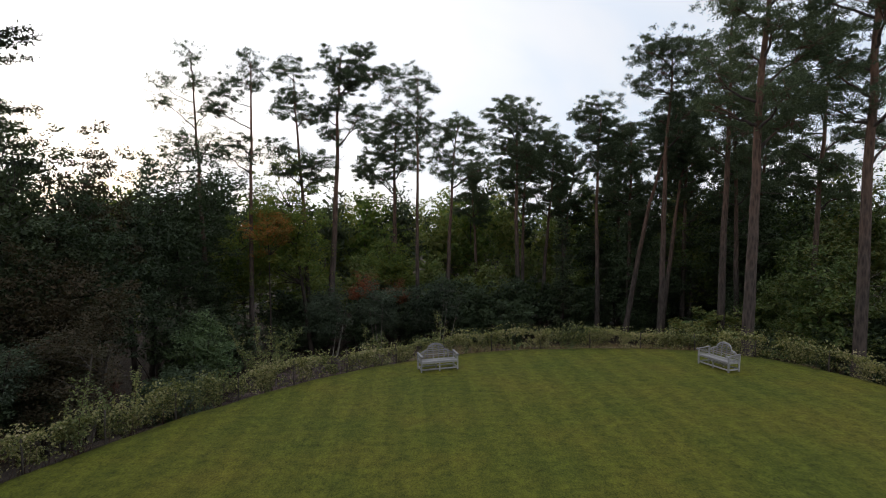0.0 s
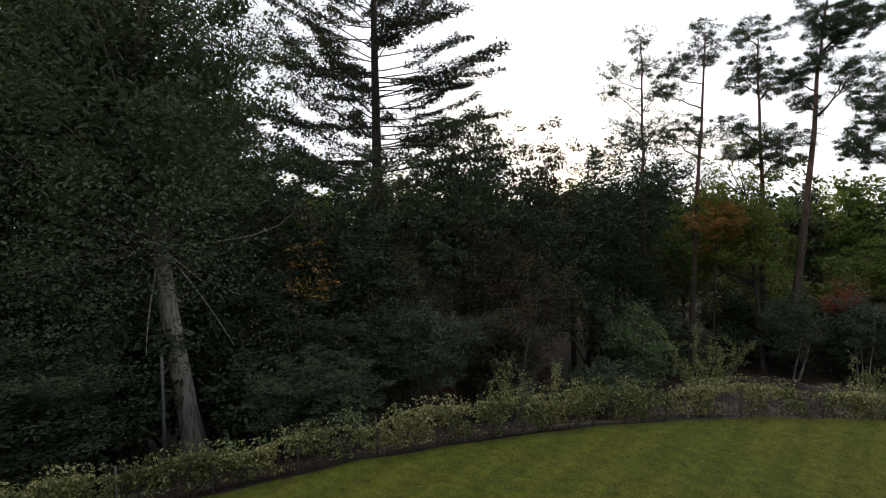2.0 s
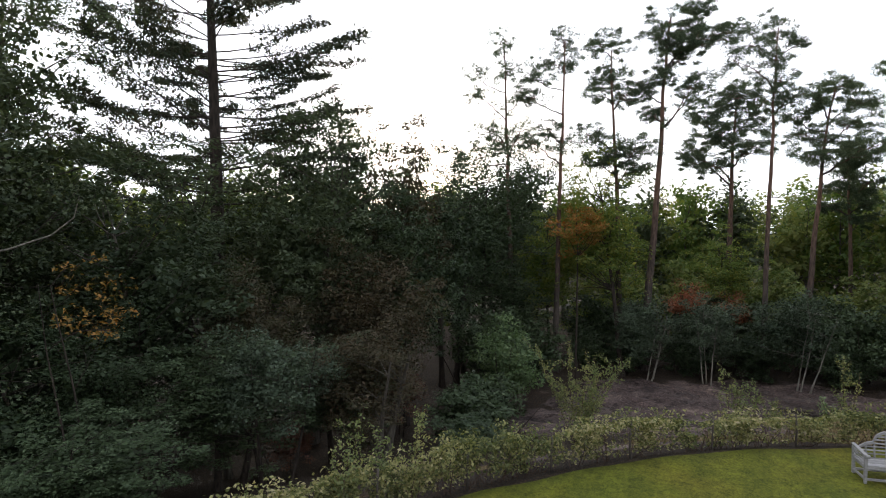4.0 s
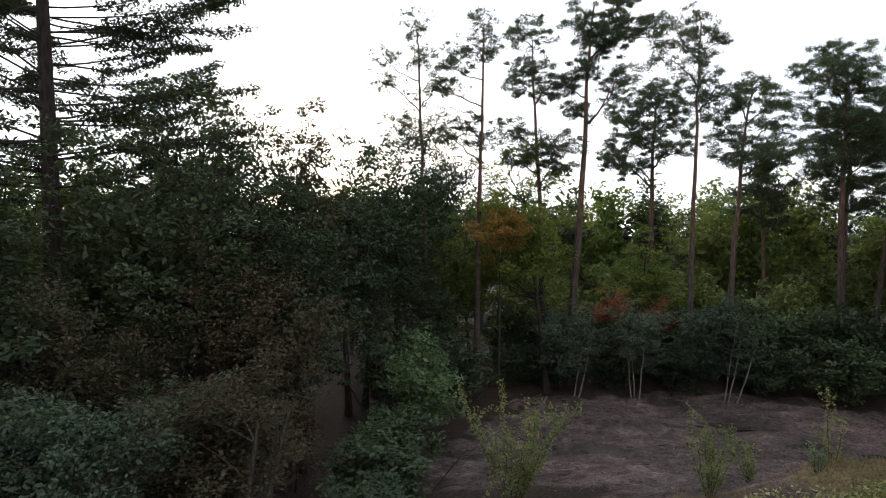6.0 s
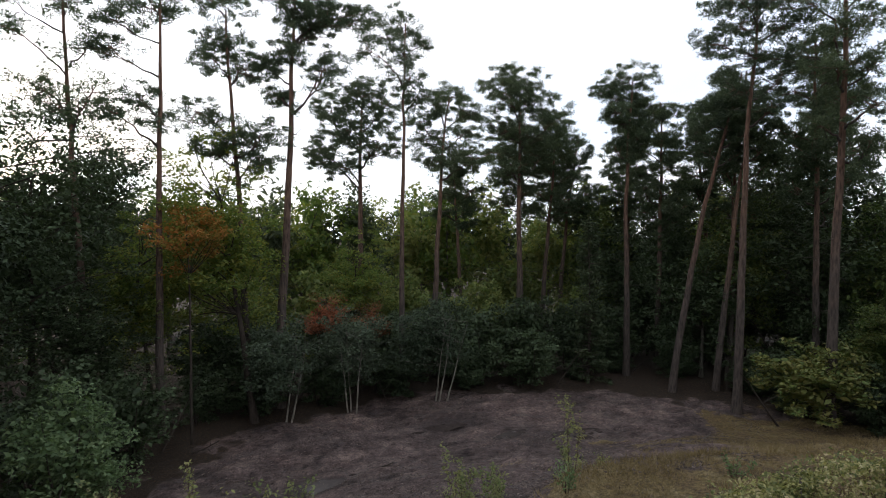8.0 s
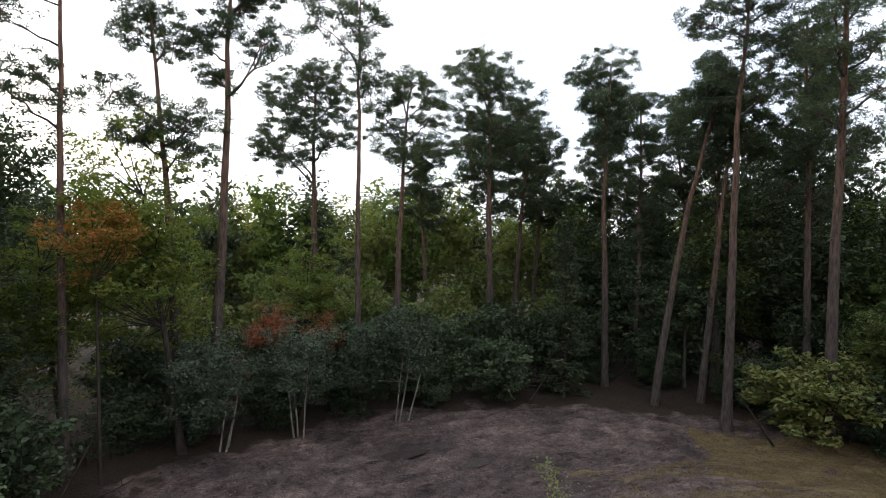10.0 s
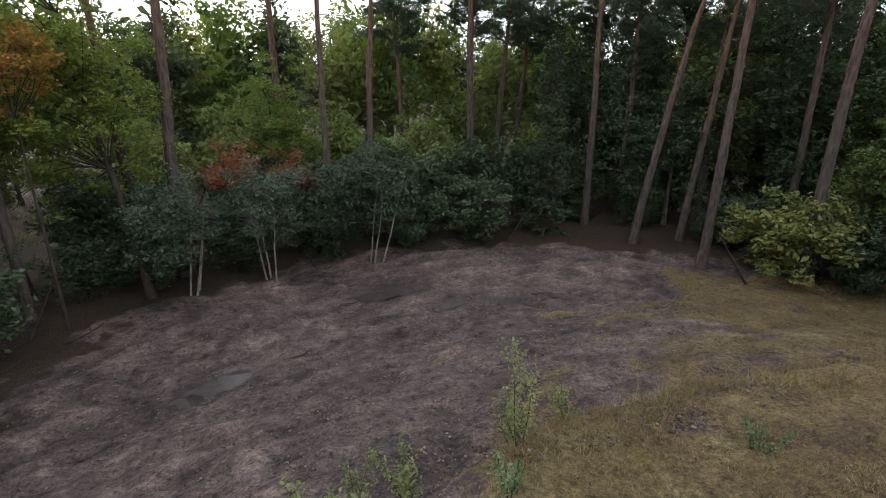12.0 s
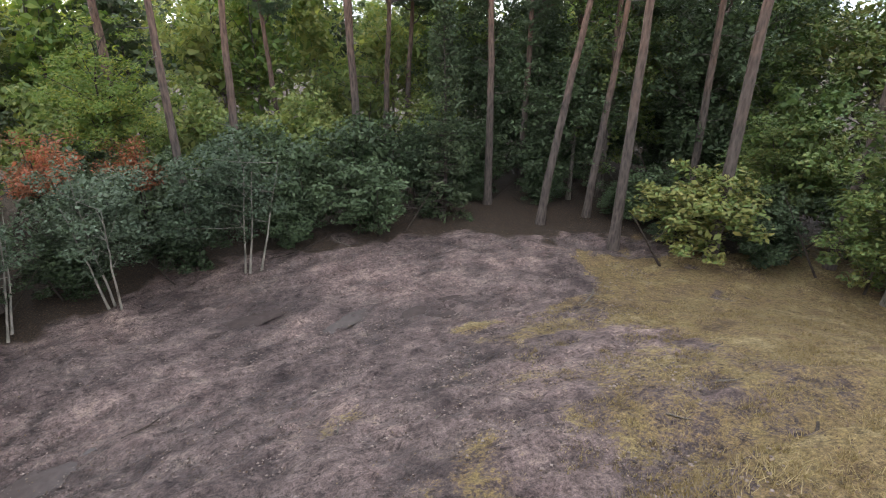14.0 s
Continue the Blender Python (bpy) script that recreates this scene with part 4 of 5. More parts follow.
for x, y, turn, s, tall, mat in ((9.5, 66.0, 50, 1.3, 1.1, HOLLY), (33.0, 69.0, 60, 1.5, 1.1, HOLLY), (36.5, 64.0, 10, 1.5, 1.1, HOLLY), (27.5, 66.5, 220, 1.3, 1.0, HOLLY), (-13.6, 57.6, 20, 0.9, 0.8, HOLLY), (-9.2, 59.8, 140, 0.9, 0.85, HOLLY), (-3.4, 60.6, 260, 0.9, 0.8, HOLLY), (2.6, 61.8, 80, 0.8, 0.8, HOLLY), (-17.6, 56.6, 190, 0.9, 0.8, HOLLY), (18.4, 66.2, 310, 0.8, 0.6, HOLLY), (22.0, 62.4, 170, 0.7, 0.6, HOLLY), (25.6, 57.2, 100, 0.8, 0.7, HOLLY), (4.0, 64.5, 90, 1.2, 1.1, HOLLY), (13.0, 65.5, 150, 1.1, 1.2, HOLLY), (24.3, 49.3, 200, 1.35, 0.8, RHODO),
                                 (34.0, 46.0, 30, 1.1, 0.9, HOLLY), (33.5, 51.0, 80, 1.5, 1.3, RHODO), (27.0, 55.5, 10, 1.0, 0.8, HOLLY), (36.0, 42.0, 120, 1.4, 1.4, RHODO),
                                 (30.0, 38.0, 220, 1.2, 1.2, HOLLY), (-20.0, 50.0, 60, 1.1, 1.0, HOLLY), (-22.0, 46.0, 260, 1.2, 1.1, HOLLY), (-3.5, 63.5, 10, 1.2, 1.1, HOLLY), (-9.0, 65.0, 210, 1.3, 1.1, HOLLY),
                                 (27.2, 47.0, 40, 0.75, 0.8, HOLLY), (-15.5, 31.0, 50, 0.8, 0.7, HOLLY), (-17.5, 35.5, 110, 0.9, 0.8, HOLLY), (-13.8, 27.0, 170, 0.6, 0.5, HOLLY), (29.0, 48.5, 300, 0.9, 0.95, HOLLY), (25.5, 52.5, 10, 0.5, 0.5, HOLLY), (18.5, 68.0, 20, 1.2, 1.0, HOLLY), (23.0, 64.0, 70, 1.1, 1.0, HOLLY),
                                 (-14.5, 61.0, 140, 1.2, 1.1, HOLLY), (0.5, 65.5, 190, 1.2, 1.2, HOLLY), (-18.0, 62.0, 80, 1.2, 1.1, HOLLY), (32.0, 56.0, 170, 1.3, 1.2, HOLLY), (29.5, 42.5, 130, 1.1, 1.1, RHODO), (17.0, 65.5, 130, 0.6, 0.5, HOLLY),
                                 (-25.0, 6.5, 15, 1.3, 1.1, HOLLY), (-27.5, 10.5, 75, 1.4, 1.2, HOLLY), (-24.0, 14.8, 160, 1.1, 0.9, HOLLY), (-29.5, 15.5, 250, 1.5, 1.2, HOLLY), (-21.0, 2.5, 20, 1.2, 1.0, HOLLY), (-31.0, 4.0, 200, 1.6, 1.3, HOLLY),
                                 (12.0, 79.0, 35, 1.6, 1.2, FAR_GREEN), (17.5, 73.0, 95, 1.4, 1.1, FAR_GREEN), (23.0, 71.5, 155, 1.6, 1.2, HOLLY), (5.0, 72.0, 215, 1.5, 1.1, FAR_GREEN), (-2.0, 72.0, 275, 1.5, 1.2, FAR_GREEN), (-10.0, 73.0, 335, 1.6, 1.2, FAR_GREEN), (-17.0, 70.0, 45, 1.5, 1.2, FAR_GREEN)):
    repaint(again(rhodo, x, y, turn, s, tall, "yellow-green evergreen bush with glossy leaves" if mat is not HOLLY else "large dark evergreen bush with glossy leaves", "evergreen bushes"), mat)
ivy = fir(360, 15.0, 1.9, 0.6, 0.16, OAK, 0.42, -0.1, 0.3, 10.0)
plant(ivy, 13.6, 62.0, 0, 1, "slender dark-green spruce among pine trunks")

# ---- woods to the east, and the far woods ----
tree_e = leafy(370, 20, 6.0, 0.8, 0.3, 8500, HOLLY, GREY_BARK, 0.25, 1, 90, 1.3)
plant(tree_e, 33.0, 58.0, 0, 1, DARK_TREE)
repaint(again(tree_e, 28.6, 41.0, 90, 0.78, 0.86, "yellow-green broadleaved tree beside a thick pine trunk"), RHODO)
rng = np.random.default_rng(5)
for x, y, s, tall, mat in ((28.5, 63.0, 0.95, 1.0, RHODO), (38.5, 50.0, 1.0, 1.05, RHODO), (25.0, 68.0, 0.9, 1.05, HOLLY), (41.0, 60.0, 1.1, 1.1, HOLLY), (34.0, 66.0, 1.1, 1.1, OAK), (46.0, 48.0, 1.15, 1.1, OAK),
                           (39.0, 40.0, 0.95, 1.0, RHODO), (33.0, 36.0, 0.75, 0.85, RHODO), (44.0, 34.0, 1.1, 1.1, HOLLY), (36.0, 28.0, 0.9, 1.0, OAK), (48.0, 26.0, 1.1, 1.1, HOLLY), (21.0, 76.0, 0.9, 0.95, HOLLY), (29.0, 74.0, 1.0, 1.05, OAK), (24.5, 62.0, 0.8, 0.85, HOLLY), (40.0, 70.0, 1.1, 1.2, HOLLY), (37.0, 56.0, 0.9, 1.0, RHODO), (31.0, 50.0, 0.62, 0.7, RHODO)):
    repaint(again(tree_e, x, y, rng.uniform(0, 360), s, tall, DARK_TREE), mat)
far_tree = [leafy(380 + i, 17, 5.0, 0.8, 0.5, 2000, FAR_GREEN, GREY_BARK, 0.2, 1, 66, 1.3, fill=0.2) for i in range(3)]
FAR = "leafy tree in the far woods"
for i, (x, y) in enumerate(((2.0, 92.0), (-16.0, 84.0), (22.0, 90.0))):
    plant(far_tree[i], x, y, 40 * i, 1, FAR, "far woods")
placed = 0
while placed < 136:
    if placed < 16:
        a, r = rng.uniform(100, 260), rng.uniform(34, 48)
    elif placed < 67:
        a, r = -33 + 66 * ((placed - 16) % 17 + rng.uniform(0.2, 0.8)) / 17, 84 + 9 * ((placed - 16) // 17) + rng.uniform(-2, 2)
    else:
        a, r = rng.uniform(-80, 66), rng.uniform(48, 150)
    x, y = r * math.sin(radians(a)), r * math.cos(radians(a))
    if placed >= 67 and (y < 62 and -36 < x < 44 or y < 80 and -25 < x < 36):
        continue
    low = 1.14 if 16 <= placed < 67 else 1.05
    ob = again(far_tree[placed % 3], x, y, rng.uniform(0, 360), rng.uniform(0.95, 1.2), low * rng.uniform(0.92, 1.08), FAR, "far woods")
    repaint(ob, (FAR_GREEN, OAK, YELLOW_OAK, FAR_GREEN, FAR_GREEN, OAK)[int(rng.integers(0, 6))])
    placed += 1

for i in range(13):
    again(far_tree[i % 3], -46 - 3 * (i % 2) + rng.uniform(-2, 2), -12 + 5 * i, rng.uniform(0, 360), 1.15, 1.1, FAR, "far woods")

# ---- hedge along the lawn's edge, its stakes, saplings behind it ----
def build_hedge():
    rng = np.random.default_rng(77)
    root = thing("hedge", "low beech hedge with green, yellow and copper leaves", "hedge")
    n = 190000
    ang = np.radians(rng.uniform(-8, 188, n))
    w = np.where(np.cos(ang) > 0, lawn_radius(ang), lawn_radius(ang))
    run = ang * 22.0
    tall = 0.98 + 0.26 * fbm(run / 0.9, run * 0, 3, 15) + 0.35 * np.clip(fbm(run / 3.0, run * 0 + 4, 2, 19), -0.3, 1)
    h = tall * (0.1 + 0.9 * rng.uniform(0.0, 1.0, n) ** 0.66)
    off = 0.82 + rng.normal(size=n) * (0.12 + 0.13 * h)
    spike = rng.uniform(size=n) < 0.05
    h = np.where(spike, tall + rng.uniform(0, 0.28, n), h)
    keep = rng.uniform(size=n) < np.clip(0.66 + 1.9 * fbm(run / 0.3, h * 3.0, 3, 23) + 0.3 * (h - 0.5), 0.06, 1)
    r = w + off
    x, y = CX + np.cos(ang) * r, CY + np.sin(ang) * r
    c = np.stack([x, y, height(x, y) + h], 1)[keep]
    foliage = part("foliage", quads_mesh("foliage", leaves(c, 0.082, rng, 0.2, 0.62)), HEDGE, root)
    tagged(foliage, kind="stuff")
    wood = Tubes()
    for a in np.radians(rng.uniform(-8, 188, 900)):
        r = float(lawn_radius(np.array(a))) + 0.85 + rng.normal() * 0.13
        x, y = CX + math.cos(a) * r, CY + math.sin(a) * r
        pts = bend((x, y, ground_at(x, y) - 0.05), rng.normal(size=3) * 0.4 + np.array([0, 0, 1]), rng.uniform(0.7, 1.0), 0.2, 4, rng, 0.15)
        wood.limb(pts, np.linspace(0.012, 0.004, 5), 3)
    tagged(part("stem", wood.mesh("stem"), TWIG, root), kind="stuff")


build_hedge()


def box(name, size, at, turn=(0, 0, 0), bevel=0.006):
    bm = bmesh.new()
    bmesh.ops.create_cube(bm, size=1.0)
    bmesh.ops.scale(bm, vec=size, verts=bm.verts)
    bmesh.ops.bevel(bm, geom=bm.edges, offset=bevel, segments=1, affect="EDGES")
    bmesh.ops.transform(bm, matrix=pose(*at, *turn), verts=bm.verts)
    me = bpy.data.meshes.new(name)
    bm.to_mesh(me)
    bm.free()
    return me


def rod(name, pts, radii, sides=8, smooth=True):
    t = Tubes()
    pts, radii = np.asarray(pts, float), np.asarray(radii, float)
    d0, d1 = unit(pts[0] - pts[1]), unit(pts[-1] - pts[-2])
    t.limb(np.concatenate([[pts[0] + d0 * 0.001], pts, [pts[-1] + d1 * 0.001]]), np.concatenate([[0.0005], radii, [0.0005]]), sides)
    return t.mesh(name)


rng = np.random.default_rng(31)
for a in np.arange(4, 176, 4.6):
    r = float(lawn_radius(np.array(radians(a)))) + 0.62
    x, y = CX + math.cos(radians(a)) * r, CY + math.sin(radians(a)) * r
    g, tall = ground_at(x, y), rng.uniform(0.85, 1.05)
    me = rod("hedge_stake", [(0, 0, -0.2), (rng.normal() * 0.02, 0, tall * 0.5), (rng.normal() * 0.03, 0, tall)], [0.028, 0.028, 0.024], 7)
    me.materials.append(STAKE)
    ob = new("hedge_stake", me)
    ob.matrix_basis = pose(x, y, g)
    tagged(ob, "dark weathered wooden stake standing in the hedge", "stake", "hedge stakes")

me = rod("post", [(0, 0, -0.4), (0.02, 0, 2.3), (0.03, 0, 4.4)], [0.065, 0.06, 0.055], 10)
me.materials.append(PALE_POST)
ob = new("post", me)
ob.matrix_basis = pose(-21.4, 9.9, ground_at(-21.4, 9.9))
tagged(ob, "plain pale upright post among dark trees", "post")

SAP = "young birch sapling with small pale leaves behind the hedge"


def sapling(seed, tall, wide, shoots, material):
    """Slender upright shoots with leaves all along them."""
    rng = np.random.default_rng(seed)
    root = thing("birch_sapling", "", "sapling")
    for _ in range(shoots):
        a, high = rng.uniform(0, 2 * np.pi), tall * rng.uniform(0.5, 1.05)
        way = (wide / tall * 1.1 * math.cos(a), wide / tall * 1.1 * math.sin(a), 1.0)
        pts = bend((0.06 * math.cos(a), 0.06 * math.sin(a), -0.05), way, high, 0.15, 7, rng, 0.07)
        wood = Tubes()
        wood.limb(pts, np.linspace(0.014, 0.004, 8), 4)
        lines = [pts]
        for k in range(int(3 * high)):
            i = int(rng.integers(2, 7))
            twig = bend(pts[i], unit(rng.normal(size=3)) * 0.8 + np.array([0, 0, 0.7]), high * rng.uniform(0.1, 0.26), 0.2, 3, rng, 0.15)
            wood.limb(twig, np.linspace(0.006, 0.003, 4), 3)
            lines.append(twig)
        stem = part("stem", wood.mesh("stem"), TWIG, root)
        centres = []
        for line in lines:
            n = int(46 * np.linalg.norm(line[-1] - line[0])) + 4
            f = rng.uniform(0.12, 1.0, n) * (len(line) - 1)
            centres.append(np.stack([np.interp(f, np.arange(len(line)), line[:, j]) for j in range(3)], 1) + rng.normal(size=(n, 3)) * 0.05)
        tagged(part("leaves", quads_mesh("leaves", leaves(np.concatenate(centres), 0.075, rng, 0.3, 0.6)), material, stem), kind="stuff")
    return root


for i, (x, y, tall, wide, shoots, mat) in enumerate((
        (-9.4, 28.0, 4.2, 1.3, 16, SAPLING), (-10.2, 14.9, 2.6, 0.45, 4, SAPLING), (-9.9, 16.6, 2.3, 0.8, 7, SAPLING), (-3.8, 29.4, 2.9, 0.9, 8, SAPLING),
        (-0.2, 31.8, 2.4, 0.55, 4, SAPLING), (-3.6, 31.6, 1.9, 0.6, 6, SAPLING), (0.6, 34.0, 2.3, 0.6, 5, SAPLING), (-2.4, 31.8, 1.7, 0.7, 6, SAPLING),
        (2.2, 34.2, 1.8, 0.5, 4, SAPLING), (-12.8, 11.5, 1.7, 0.5, 5, FRESH), (-8.3, 19.6, 1.8, 0.6, 5, SAPLING), (-13.4, 9.2, 1.5, 0.6, 5, FRESH),
        (3.9, 30.2, 0.7, 0.45, 5, FRESH), (6.9, 29.6, 0.8, 0.4, 5, FRESH), (-0.9, 30.4, 1.1, 0.5, 5, FRESH), (1.0, 26.8, 1.5, 0.4, 4, SAPLING))):
    plant(sapling(600 + i, tall, wide, shoots, mat), x, y, 0, 1, SAP, "saplings on the bank", 0.03)


# ---- benches ----
def arch(x):
    """Height of the bench back's top edge above the seat's middle line."""
    a = abs(x)
    if a < 0.36:
        return 0.80 + 0.25 * math.sqrt(max(0.0, 1 - (a / 0.37) ** 2))
    if a < 0.46:
        return 0.80 - 0.5 * (a - 0.36) * 0.6
    return 0.77 - 0.13 * smooth_step((a - 0.46) / 0.3)


def smooth_step(v):
    v = min(1.0, max(0.0, v))
    return v * v * (3 - 2 * v)


def build_bench():
    root = thing("garden_bench", "silver-grey weathered teak garden bench with arched slatted back", "bench")
    half, depth = 0.78, 0.56
    for sx in (-1, 1):
        part("front_leg", box("front_leg", (0.06, 0.06, 0.66), (sx * half, -depth / 2, 0.33)), TEAK, root)
        part("back_leg", box("back_leg", (0.06, 0.06, 0.72), (sx * half, depth / 2, 0.36), (-3, 0, 0)), TEAK, root)
        part("side_rail", box("side_rail", (0.035, depth - 0.06, 0.06), (sx * half, 0, 0.1)), TEAK, root)
        part("side_apron", box("side_apron", (0.035, depth - 0.06, 0.07), (sx * half, 0, 0.37)), TEAK, root)
        arm = part("armrest", box("armrest", (0.085, depth + 0.12, 0.03), (sx * half, -0.02, 0.675), (4, 0, 0)), TEAK, root)
        part("scroll", rod("scroll", [(sx * half - 0.045, -depth / 2 - 0.06, 0.65), (sx * half + 0.045, -depth / 2 - 0.06, 0.65)], [0.042, 0.042], 12), TEAK, arm)
        for z in (0.47, 0.53, 0.59):
            part("arm_slat", box("arm_slat", (0.02, depth - 0.06, 0.03), (sx * half, 0, z)), TEAK, root)
    part("front_apron", box("front_apron", (2 * half - 0.06, 0.03, 0.07), (0, -depth / 2, 0.37)), TEAK, root)
    part("back_apron", box("back_apron", (2 * half - 0.06, 0.03, 0.07), (0, depth / 2, 0.37)), TEAK, root)
    part("front_stretcher", box("front_stretcher", (2 * half - 0.06, 0.04, 0.055), (0, -depth / 2, 0.1)), TEAK, root)
    part("back_stretcher", box("back_stretcher", (2 * half - 0.06, 0.04, 0.055), (0, depth / 2, 0.1)), TEAK, root)
    for y in (-depth / 2, depth / 2):
        part("middle_leg", box("middle_leg", (0.05, 0.045, 0.36), (0, y, 0.18)), TEAK, root)
    for i in range(7):
        part("seat_slat", box("seat_slat", (2 * half + 0.02, 0.062, 0.022), (0, -0.26 + i * 0.081, 0.42 - 0.004 * i)), TEAK, root)
    n = 48
    xs = np.linspace(-half, half, n)
    tops = np.array([arch(x) for x in xs])
    back = lambda z: depth / 2 - 0.02 + 0.12 * (z - 0.42)
    bm = bmesh.new()
    rows = []
    for x, z in zip(xs, tops):
        rows.append([bm.verts.new((x, back(z) + dy, z + dz)) for dy, dz in ((-0.022, 0.0), (0.022, 0.0), (0.022, -0.062), (-0.022, -0.062))])
    for a, b in zip(rows, rows[1:]):
        for k in range(4):
            bm.faces.new((a[k], a[(k + 1) % 4], b[(k + 1) % 4], b[k]))
    bm.faces.new(rows[0])
    bm.faces.new(rows[-1][::-1])
    bmesh.ops.recalc_face_normals(bm, faces=bm.faces)
    me = bpy.data.meshes.new("top_rail")
    bm.to_mesh(me)
    bm.free()
    part("top_rail", me, TEAK, root)
    for x in (-0.54, -0.36, -0.12, 0.12, 0.36, 0.54):
        t = arch(x) - 0.05
        part("upright", box("upright", (0.035, 0.03, t - 0.4), (x, back((t + 0.4) / 2), (t + 0.4) / 2), (-6.8, 0, 0)), TEAK, root)
    for z in (0.5, 0.58, 0.66, 0.74, 0.82, 0.9, 0.97):
        reach = max(x for x in np.linspace(0, half, 60) if arch(x) - 0.03 > z or x == 0)
        if reach > 0.1:
            part("back_slat", box("back_slat", (2 * reach, 0.018, 0.034), (0, back(z), z), (-6.8, 0, 0)), TEAK, root)
    return root


bench = build_bench()
bench.matrix_basis = pose(-0.27, 22.54, 0.02, 0, 0, 17)
tagged(bench, group="lawn benches")
copy_thing(bench, pose(11.45, 22.45, 0.02, 0, 0, -71))

# ---- debris on the bare soil and the bank ----
rng = np.random.default_rng(91)


def branch_piece(x, y, long, thick, turn, lift=0.02, twigs=0):
    wood = Tubes()
    pts = bend((0, 0, 0), (1, 0, 0.0), long, 0.05, 6, rng, 0.12)
    pts -= pts.mean(0)
    pts[:, 2] = np.abs(pts[:, 2]) * 0.5
    wood.limb(pts, np.linspace(thick, thick * 0.4, 7), 6)
    for _ in range(twigs):
        k = int(rng.integers(1, 6))
        wood.limb(bend(pts[k], rng.normal(size=3) * np.array([1, 1, 0.5]) + np.array([0.6, 0, 0.5]), long * rng.uniform(0.2, 0.5), 0.3, 4, rng, 0.2), np.linspace(thick * 0.5, 0.004, 5), 4)
    me = wood.mesh("fallen_branch")
    me.materials.append(GREY_BARK if rng.uniform() < 0.5 else DARK_BARK)
    ob = new("fallen_branch", me)
    ob.matrix_basis = pose(x, y, ground_at(x, y) + lift + thick * 0.5, 0, 0, turn)
    tagged(ob, "fallen bare branch lying on the ground", "branch", "fallen branches")


for x, y, long, thick, turn, twigs in ((9.5, 33.5, 1.5, 0.08, 5, 0), (11.0, 36.6, 0.8, 0.03, -30, 0), (3.0, 39.6, 0.4, 0.05, 40, 0), (-5.2, 45.8, 1.3, 0.05, 35, 1), (0.5, 41.0, 0.9, 0.03, 70, 1), (5.2, 33.6, 0.6, 0.035, 20, 0),
                                       (8.4, 36.0, 0.7, 0.03, -50, 0), (-1.5, 47.0, 1.1, 0.03, 10, 1), (14.8, 47.2, 2.0, 0.06, 8, 1), (6.0, 43.2, 0.9, 0.03, 60, 0), (-11.5, 46.5, 1.2, 0.04, 55, 1), (13.5, 39.0, 0.6, 0.03, 0, 0),
                                       (4.2, 61.2, 2.4, 0.05, 30, 4), (5.6, 60.6, 2.0, 0.04, 100, 4), (3.2, 60.2, 1.8, 0.04, 150, 4), (6.4, 61.4, 1.6, 0.04, -20, 3), (-15.8, 51.6, 2.2, 0.06, 60, 2), (1.8, 59.8, 1.6, 0.035, 20, 3)):
    branch_piece(x, y, long, thick, turn, 0.03, twigs)


def turf_side(y):
    return np.interp(y, [26, 30.6, 33.5, 39.8, 46.5, 48.5, 52, 60], [-9.0, -1.5, 2.0, 6.0, 11.0, 16.0, 22.0, 30.0])


def scatter(n, x0, x1, y0, y1, want):
    x, y = rng.uniform(x0, x1, n), rng.uniform(y0, y1, n)
    keep = want(x, y)
    return x[keep], y[keep]


# clods of soil
x, y = scatter(42000, -18, 20, 31, 60, lambda x, y: (x < turf_side(y) + 6.0) & (beyond(x, y) > 5) & (np.hypot((x - 4.5) / 20.5, (y - 43.5) / 16.2) < 1) & (fbm(x / 1.6, y / 1.6, 3, 8) > -0.2))
n = len(x)
octa = np.array([(1, 0, 0), (0, 1, 0), (-1, 0, 0), (0, -1, 0), (0, 0, 0.8), (0, 0, -0.8)], float)
size = rng.uniform(0.015, 0.055, (n, 1, 1)) * rng.uniform(0.4, 1.5, (n, 1, 1)) * np.array([1.0, 1.0, 0.55])
v = octa[None] * size * rng.uniform(0.5, 1.3, (n, 6, 3)) + np.stack([x, y, height(x, y) + 0.02], 1)[:, None]
f = np.array([(0, 1, 4), (1, 2, 4), (2, 3, 4), (3, 0, 4), (1, 0, 5), (2, 1, 5), (3, 2, 5), (0, 3, 5)])
f = (f[None] + 6 * np.arange(n)[:, None, None]).reshape(-1, 3)
me = mesh_of("soil_clods", v.reshape(-1, 3), np.full(len(f), 3), f.ravel())
CLOD, t = shader("clod_soil")
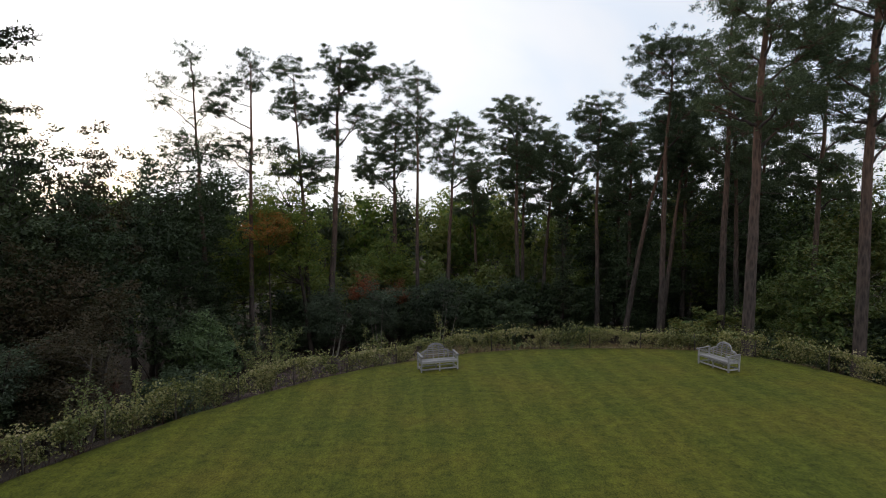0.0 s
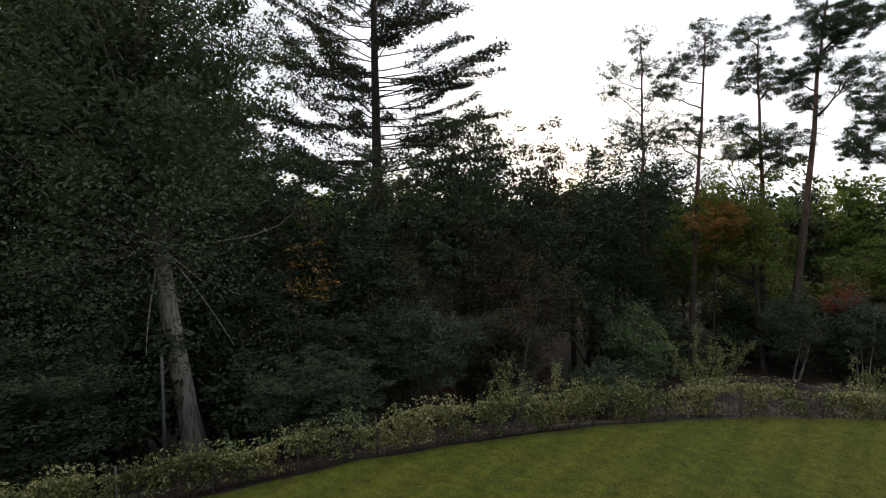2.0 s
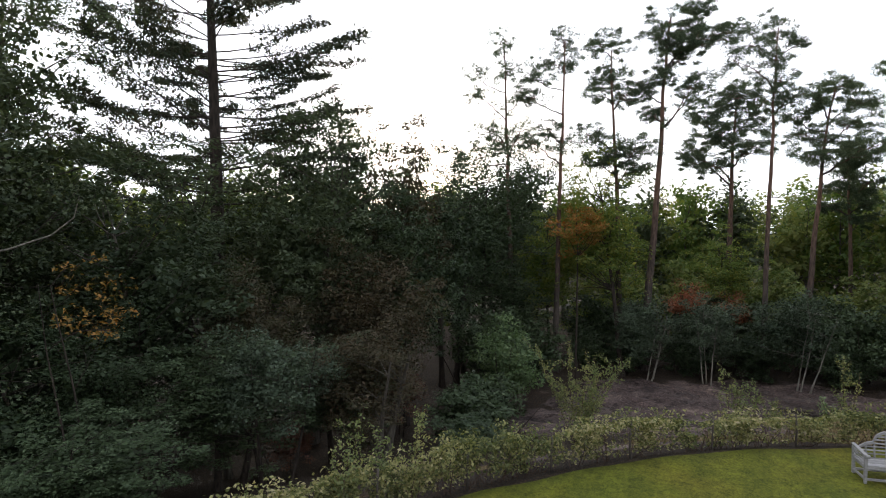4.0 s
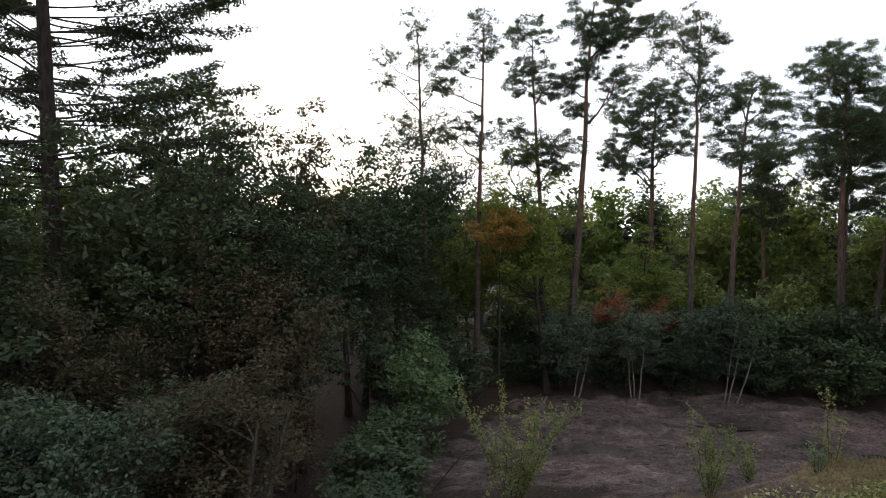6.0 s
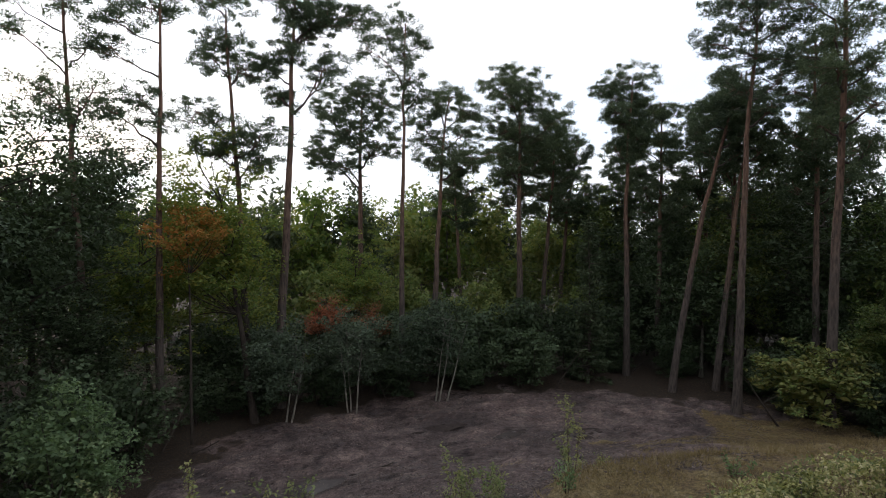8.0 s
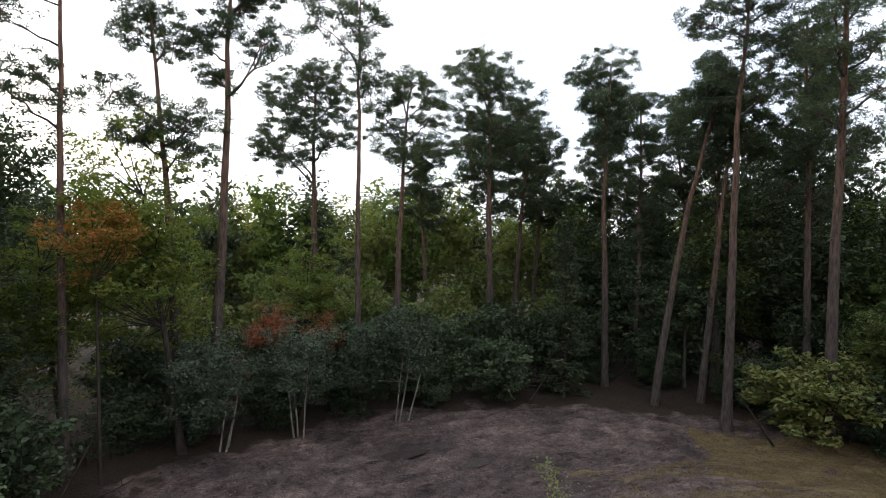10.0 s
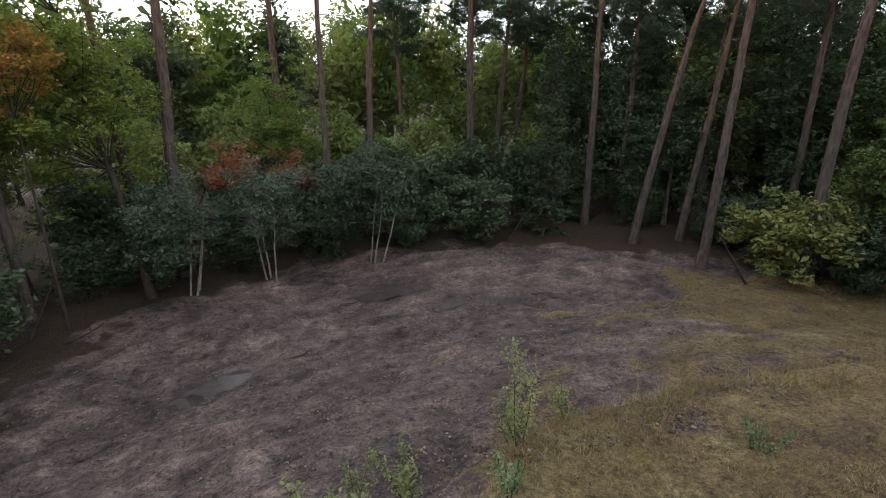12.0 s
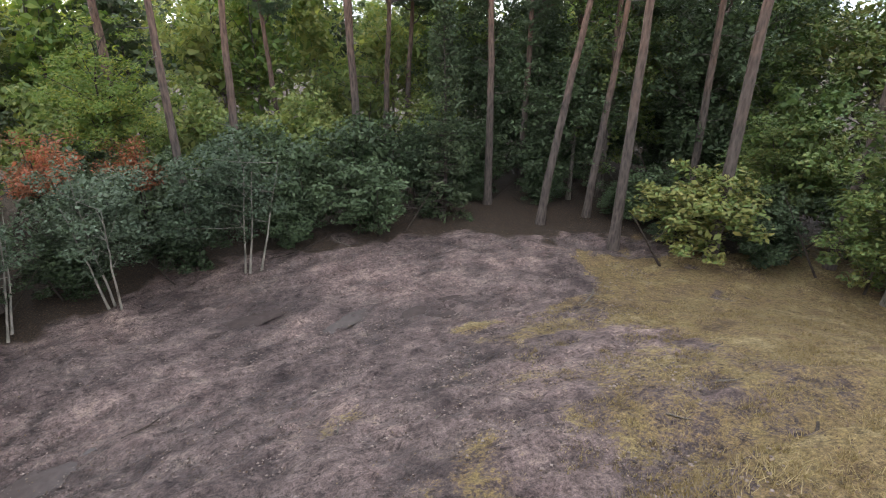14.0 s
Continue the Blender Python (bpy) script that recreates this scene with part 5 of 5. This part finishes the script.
isl = add(t, "ShaderNodeNewGeometry").outputs["Random Per Island"]
add(t, "ShaderNodeOutputMaterial", {0: add(t, "ShaderNodeBsdfPrincipled", {"Base Color": ramp(t, isl, [(0.2, (0.05, 0.037, 0.033)), (0.6, (0.13, 0.098, 0.088)), (1.0, (0.26, 0.205, 0.175))]), "Roughness": 0.95}).outputs[0]})
me.materials.append(CLOD)
tagged(new("soil_clods", me), "scattered small clods of brown soil", "soil", kind="stuff")

# fallen leaves and wood chips
x, y = scatter(30000, -16, 28, 27.5, 60, lambda x, y: (beyond(x, y) > 2.0) & (rng.uniform(size=x.shape) < np.where(x > turf_side(y) - 2, 0.85, 0.3)))
c = np.stack([x, y, height(x, y) + 0.05], 1)
me = quads_mesh("fallen_leaves", leaves(c, 0.065, rng, 1.2, 0.6))
me.materials.append(DEAD_LEAF)
tagged(new("fallen_leaves", me), "scattered fallen brown leaves and chips", "leaves", kind="stuff")

# rough grass on the bank
x, y = scatter(46000, -8, 27, 26.5, 50, lambda x, y: (x > turf_side(y) - 0.5) & (beyond(x, y) > 1.5) & (fbm(x / 1.1, y / 1.1, 3, 61) > -0.12))
long = 0.07 + 0.12 * np.clip(fbm(x / 2.2, y / 2.2, 3, 63) + 0.25, 0, 1) + 0.2 * np.exp(-((beyond(x, y) - 6.6) / 0.9) ** 2) + 0.14 * np.clip(1 - (beyond(x, y) - 1.5) / 3, 0, 1)
base = np.repeat(np.stack([x, y, height(x, y) - 0.02], 1), 4, 0)
m = len(base)
base = base + rng.normal(size=(m, 3)) * np.array([0.04, 0.04, 0])
d = unit(rng.normal(size=(m, 3)) * np.array([0.55, 0.55, 0.1]) + np.array([0, 0, 1]))
ln = np.repeat(long, 4)[:, None] * rng.uniform(0.6, 1.4, (m, 1))
side = unit(np.cross(d, rng.normal(size=(m, 3)))) * 0.011
me = tris_mesh("rough_grass", np.stack([base - side, base + side, base + d * ln], 1))
me.materials.append(DRY_GRASS)
tagged(new("rough_grass", me), "rough olive and straw-coloured grass on the bank", "grass", kind="stuff")
